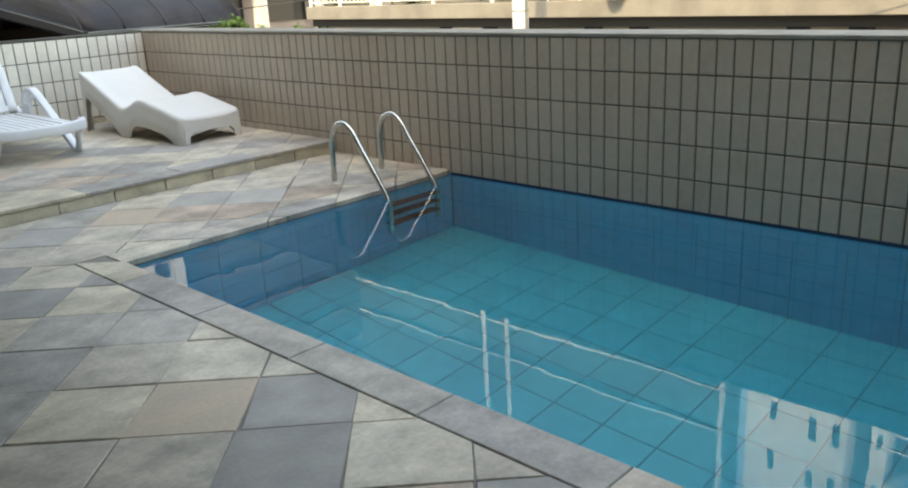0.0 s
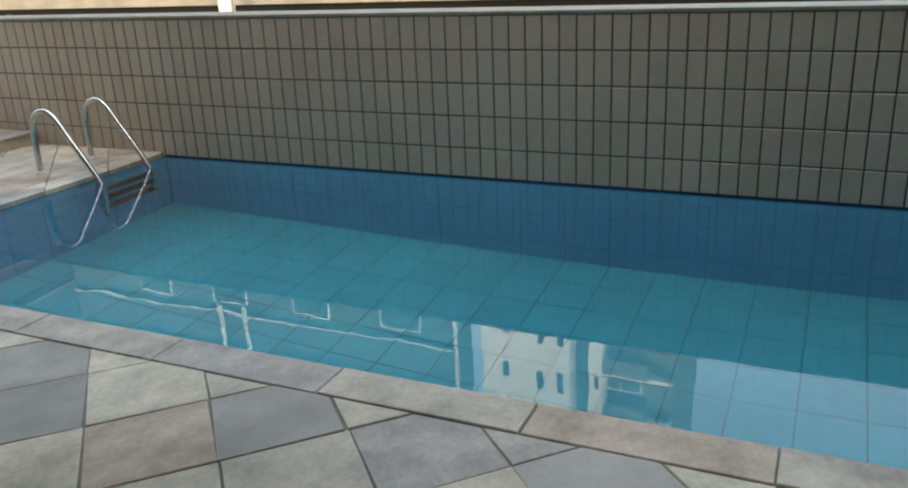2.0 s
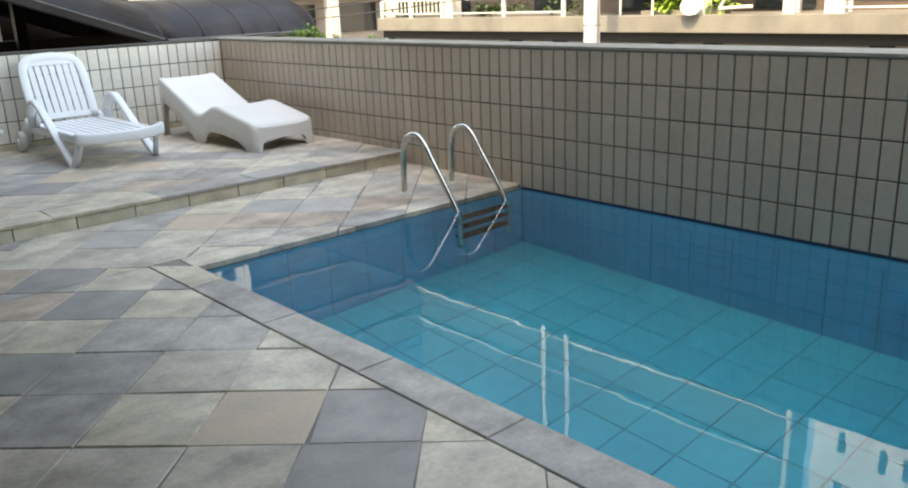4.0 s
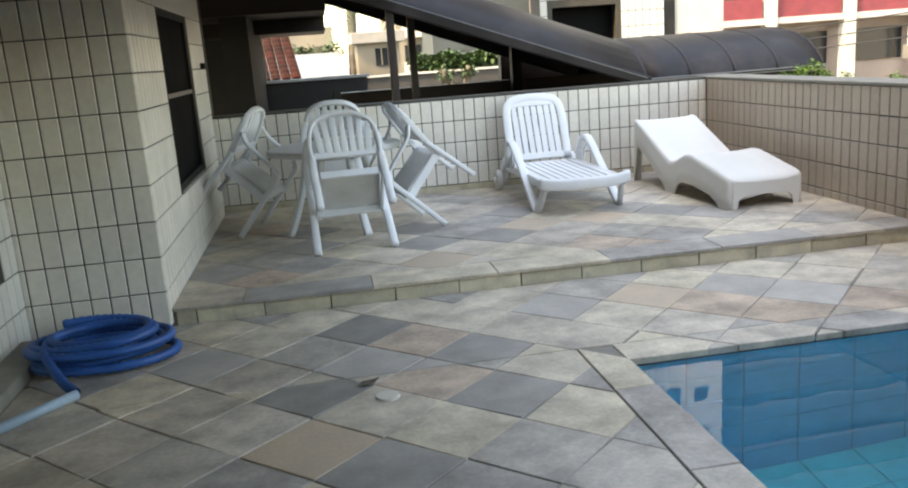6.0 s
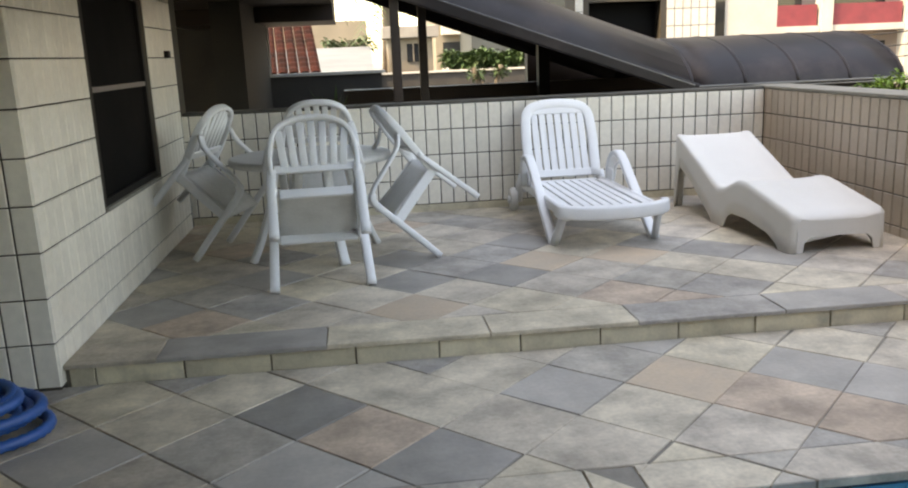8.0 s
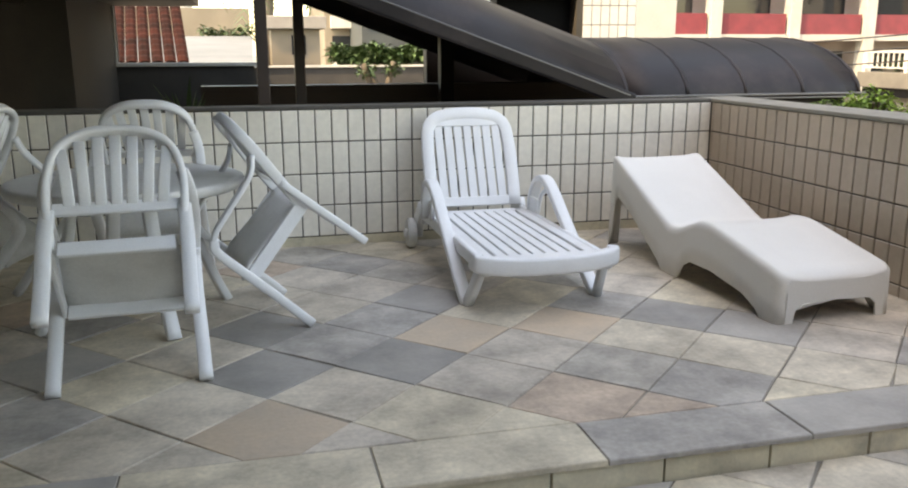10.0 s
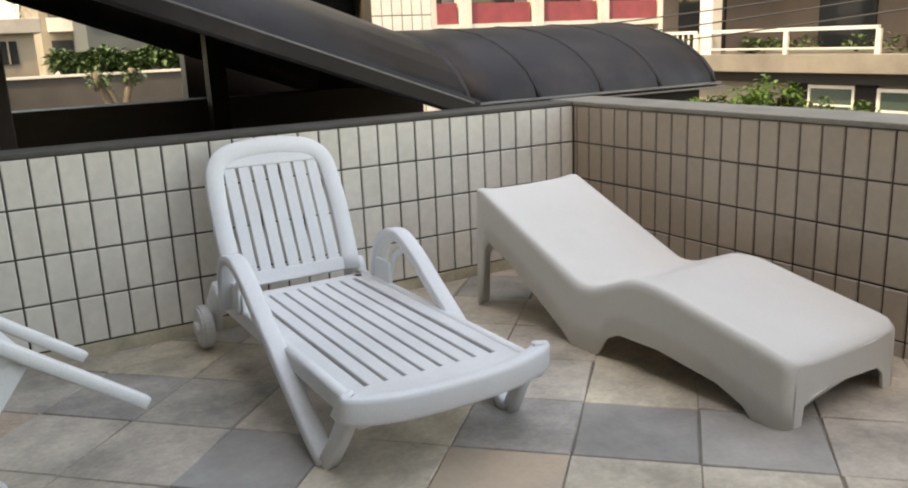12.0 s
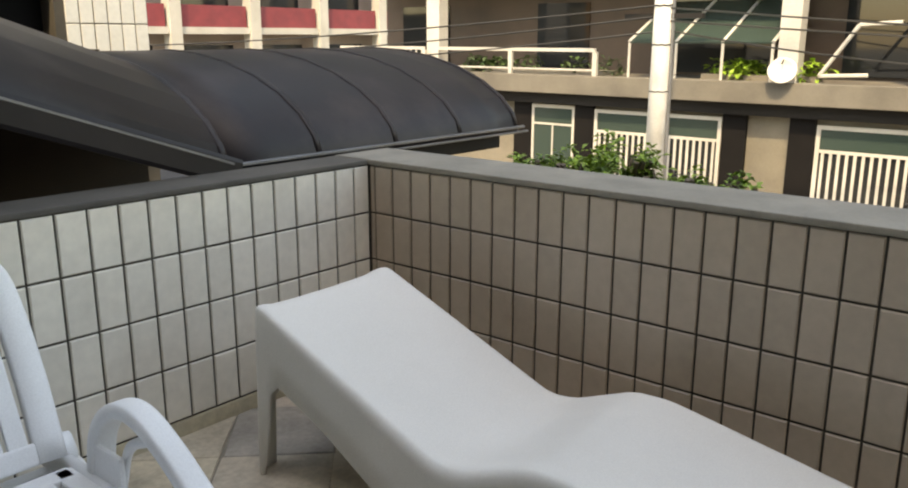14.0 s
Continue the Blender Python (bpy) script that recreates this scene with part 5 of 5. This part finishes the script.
def slab(parent, P, z, rng, name="slab", material=STONE, gap=0.0019, thick=0.02):
    if len(P) < 3 or area(P) < 0.002:
        return
    P = [p for i, p in enumerate(P) if (Vector(p) - Vector(P[i - 1])).length > 0.004]
    A = inset(P, gap + rng.uniform(0, 0.002))
    if len(A) < 3 or area(A) < 0.0015:
        return
    B = inset(A, 0.003)
    if len(B) != len(A):
        return
    zt = z + rng.uniform(-0.0015, 0.0015)
    ax, ay = rng.uniform(-0.003, 0.003), rng.uniform(-0.003, 0.003)
    cx, cy = sum(p[0] for p in A) / len(A), sum(p[1] for p in A) / len(A)
    n = len(A)
    V = [(x, y, z - thick) for x, y in A] + [(x, y, zt - 0.004 + ax * (x - cx) + ay * (y - cy)) for x, y in A] + [(x, y, zt + ax * (x - cx) + ay * (y - cy)) for x, y in B]
    F = []
    for k in range(n):
        j = (k + 1) % n
        F += [(k, j, n + j, n + k), (n + k, n + j, 2 * n + j, 2 * n + k)]
    F.append(tuple(range(2 * n, 3 * n)))
    me = bpy.data.meshes.new(name)
    me.from_pydata(V, [], F)
    me.materials.append(material)
    ob = new(name, me)
    ob.parent = parent
    return ob


# slabs that stand out from the paler ones
DARK_SLABS = [(2.14, 2.6), (1.83, 2.27), (1.8, 4.48), (1.30, 3.94), (1.04, 4.69), (1.89, 5.13), (1.39, 5.78), (2.12, 1.45), (3.9, 7.47), (2.46, 7.265), (2.17, 8.95), (1.74, 7.80), (2.66, 8.09), (0.5, 6.92), (1.89, 7.02)]
GREY_SLABS = [(3.875, 5.29), (1.255, 5.16), (1.6, 5.0), (2.95, 6.03), (2.33, 5.58), (3.5, 5.7), (2.17, 0.33), (4.1, 7.1), (0.6, 5.3), (3.1, 8.6), (1.0, 7.5)]
TAN_SLABS = [(1.87, 2.81), (0.88, 4.29), (3.056, 5.6), (2.735, 7.58), (3.28, 7.56), (2.0, 6.7), (0.5, 3.6)]


def holds(P, q):
    return all((b[0] - a[0]) * (q[1] - a[1]) - (b[1] - a[1]) * (q[0] - a[0]) >= 0 for a, b in zip(P, P[1:] + P[:1]))


def diamonds(parent, ox, oy, hx, hy, x0, x1, y0, y1, z, seed):
    """Square slabs laid on the diagonal: nodes at (ox, oy) + i (hx, hy) + j (hx, -hy)."""
    rng = random.Random(seed)
    for i in range(-40, 40):
        for j in range(-40, 40):
            x, y = ox + (i + j) * hx, oy + (i - j) * hy
            if not (x0 - 1 < x < x1 + 1 and y0 - 1 < y < y1 + 1):
                continue
            w = [0.012 * noise.noise((x * 3 + a, y * 3, seed)) for a in range(8)]
            P = [(x + w[0], y + w[1]), (x + hx + w[2], y - hy + w[3]), (x + 2 * hx + w[4], y + w[5]), (x + hx + w[6], y + hy + w[7])]
            C = clip(P, x0, x1, y0, y1)
            tone = STONE
            for material, spots in ((STONE_D, DARK_SLABS), (STONE_G, GREY_SLABS), (STONE_T, TAN_SLABS)):
                if C and any(holds(C, q) for q in spots):
                    tone = material
            slab(parent, C, z, rng, thick=0.034, material=tone)


diamonds(floor, 1.834, 3.115, 0.287, 0.279, -0.47, 2.285, -0.8, 4.92, 0.0, 1)
diamonds(floor, 2.395, 5.36, 0.283, 0.288, -0.47, XR, 4.92, YS - 0.01, 0.0, 2)
diamonds(floor, 2.395, 5.36, 0.283, 0.288, 2.47, XR, PY1 - 0.012, 4.92, 0.0, 3)
diamonds(platform, 3.29, 7.19, 0.291, 0.286, XB, XR, 6.42, YL - 0.006, PZ, 4)
# border course and risers of the platform
rng = random.Random(9)
xs = [XB, 0.567, 1.363, 2.16, 2.91, 3.68, 4.36, 4.87, XR]
for a, b in zip(xs, xs[1:]):
    slab(platform, [(a, YS - 0.022), (b, YS - 0.022), (b, 6.42), (a, 6.42)], PZ, rng, "border_slab", thick=0.022, material=STONE_D if a == 0.567 else STONE_G if a == 3.68 else STONE)
for k in range(-1, 13):
    a, b = max(XB + 0.02, 0.285 + k * 0.405), min(XR, 0.285 + (k + 1) * 0.405)
    if b - a > 0.05:
        part("riser_stone", boxes((a + 0.004, b - 0.004, YS - 0.004 - rng.uniform(0, 0.003), YS + 0.012, -0.01, PZ - 0.026), bevel=0.003), RISER, platform)
# pool coping
rng = random.Random(21)
y = 4.92
while y > -3:
    y2 = 4.37 if y > 4.5 else y - 0.745
    top_r = PX0 + 0.012
    P = [(2.285, y2), (top_r, y2), (top_r, y), (2.285, y)] if y < 4.9 else [(2.285, y2), (top_r, y2), (top_r, PY1 - 0.01), (2.285, y)]
    slab(floor, P, 0.004, rng, "coping_slab", thick=0.038)
    y = y2
# pool lining
PT = 0.302
tm = tile_mesh("tile_pool_floor", PT - 0.007, PT - 0.007, POOL_TEAL, "z+", c=0.003, d=0.006)
put_tiles(pool_shell, tm, [(PX0 + i * PT + 0.003, PY1 - (j + 1) * PT, PB - 0.008) for i in range(9) for j in range(25)])
tw = tile_mesh("tile_pool_side", PT - 0.006, PT - 0.006, POOL_BLUE, "x-", c=0.003, d=0.006)
joined_tiles(pool_shell, tw, [(XR + 0.004, PY1 - (j + 1) * PT, -0.25 - (r + 1) * PT) for j in range(25) for r in range(4)], POOL_BLUE)
tw = tile_mesh("tile_pool_near", PT - 0.006, PT - 0.006, POOL_BLUE, "x+", c=0.003, d=0.006)
joined_tiles(pool_shell, tw, [(PX0 - 0.006, PY1 - (j + 1) * PT, -0.03 - (r + 1) * PT) for j in range(25) for r in range(5)], POOL_BLUE)
tw = tile_mesh("tile_pool_end", PT - 0.006, PT - 0.006, POOL_BLUE, "y-", c=0.003, d=0.006)
joined_tiles(pool_shell, tw, [(PX0 + i * PT, PY1 + 0.006, -0.03 - (r + 1) * PT) for i in range(9) for r in range(5)], POOL_BLUE)
part("waterline_band", boxes((XR - 0.002, XR + 0.004, PY0, PY1, -0.25, -0.045)), POOL_BLUE, pool_shell, "blue tiled waterline band")
# thin dark navy strips along the end edge and the street wall
part("edge_line", boxes((PX0 + 0.01, XR, PY1 - 0.006, PY1 + 0.004, -0.06, -0.036)), NAVY, pool_shell, "dark navy edge strip")
part("edge_line", boxes((XR - 0.006, XR - 0.0025, PY0, PY1 - 0.006, -0.055, -0.02)), NAVY, pool_shell, "dark navy edge strip")
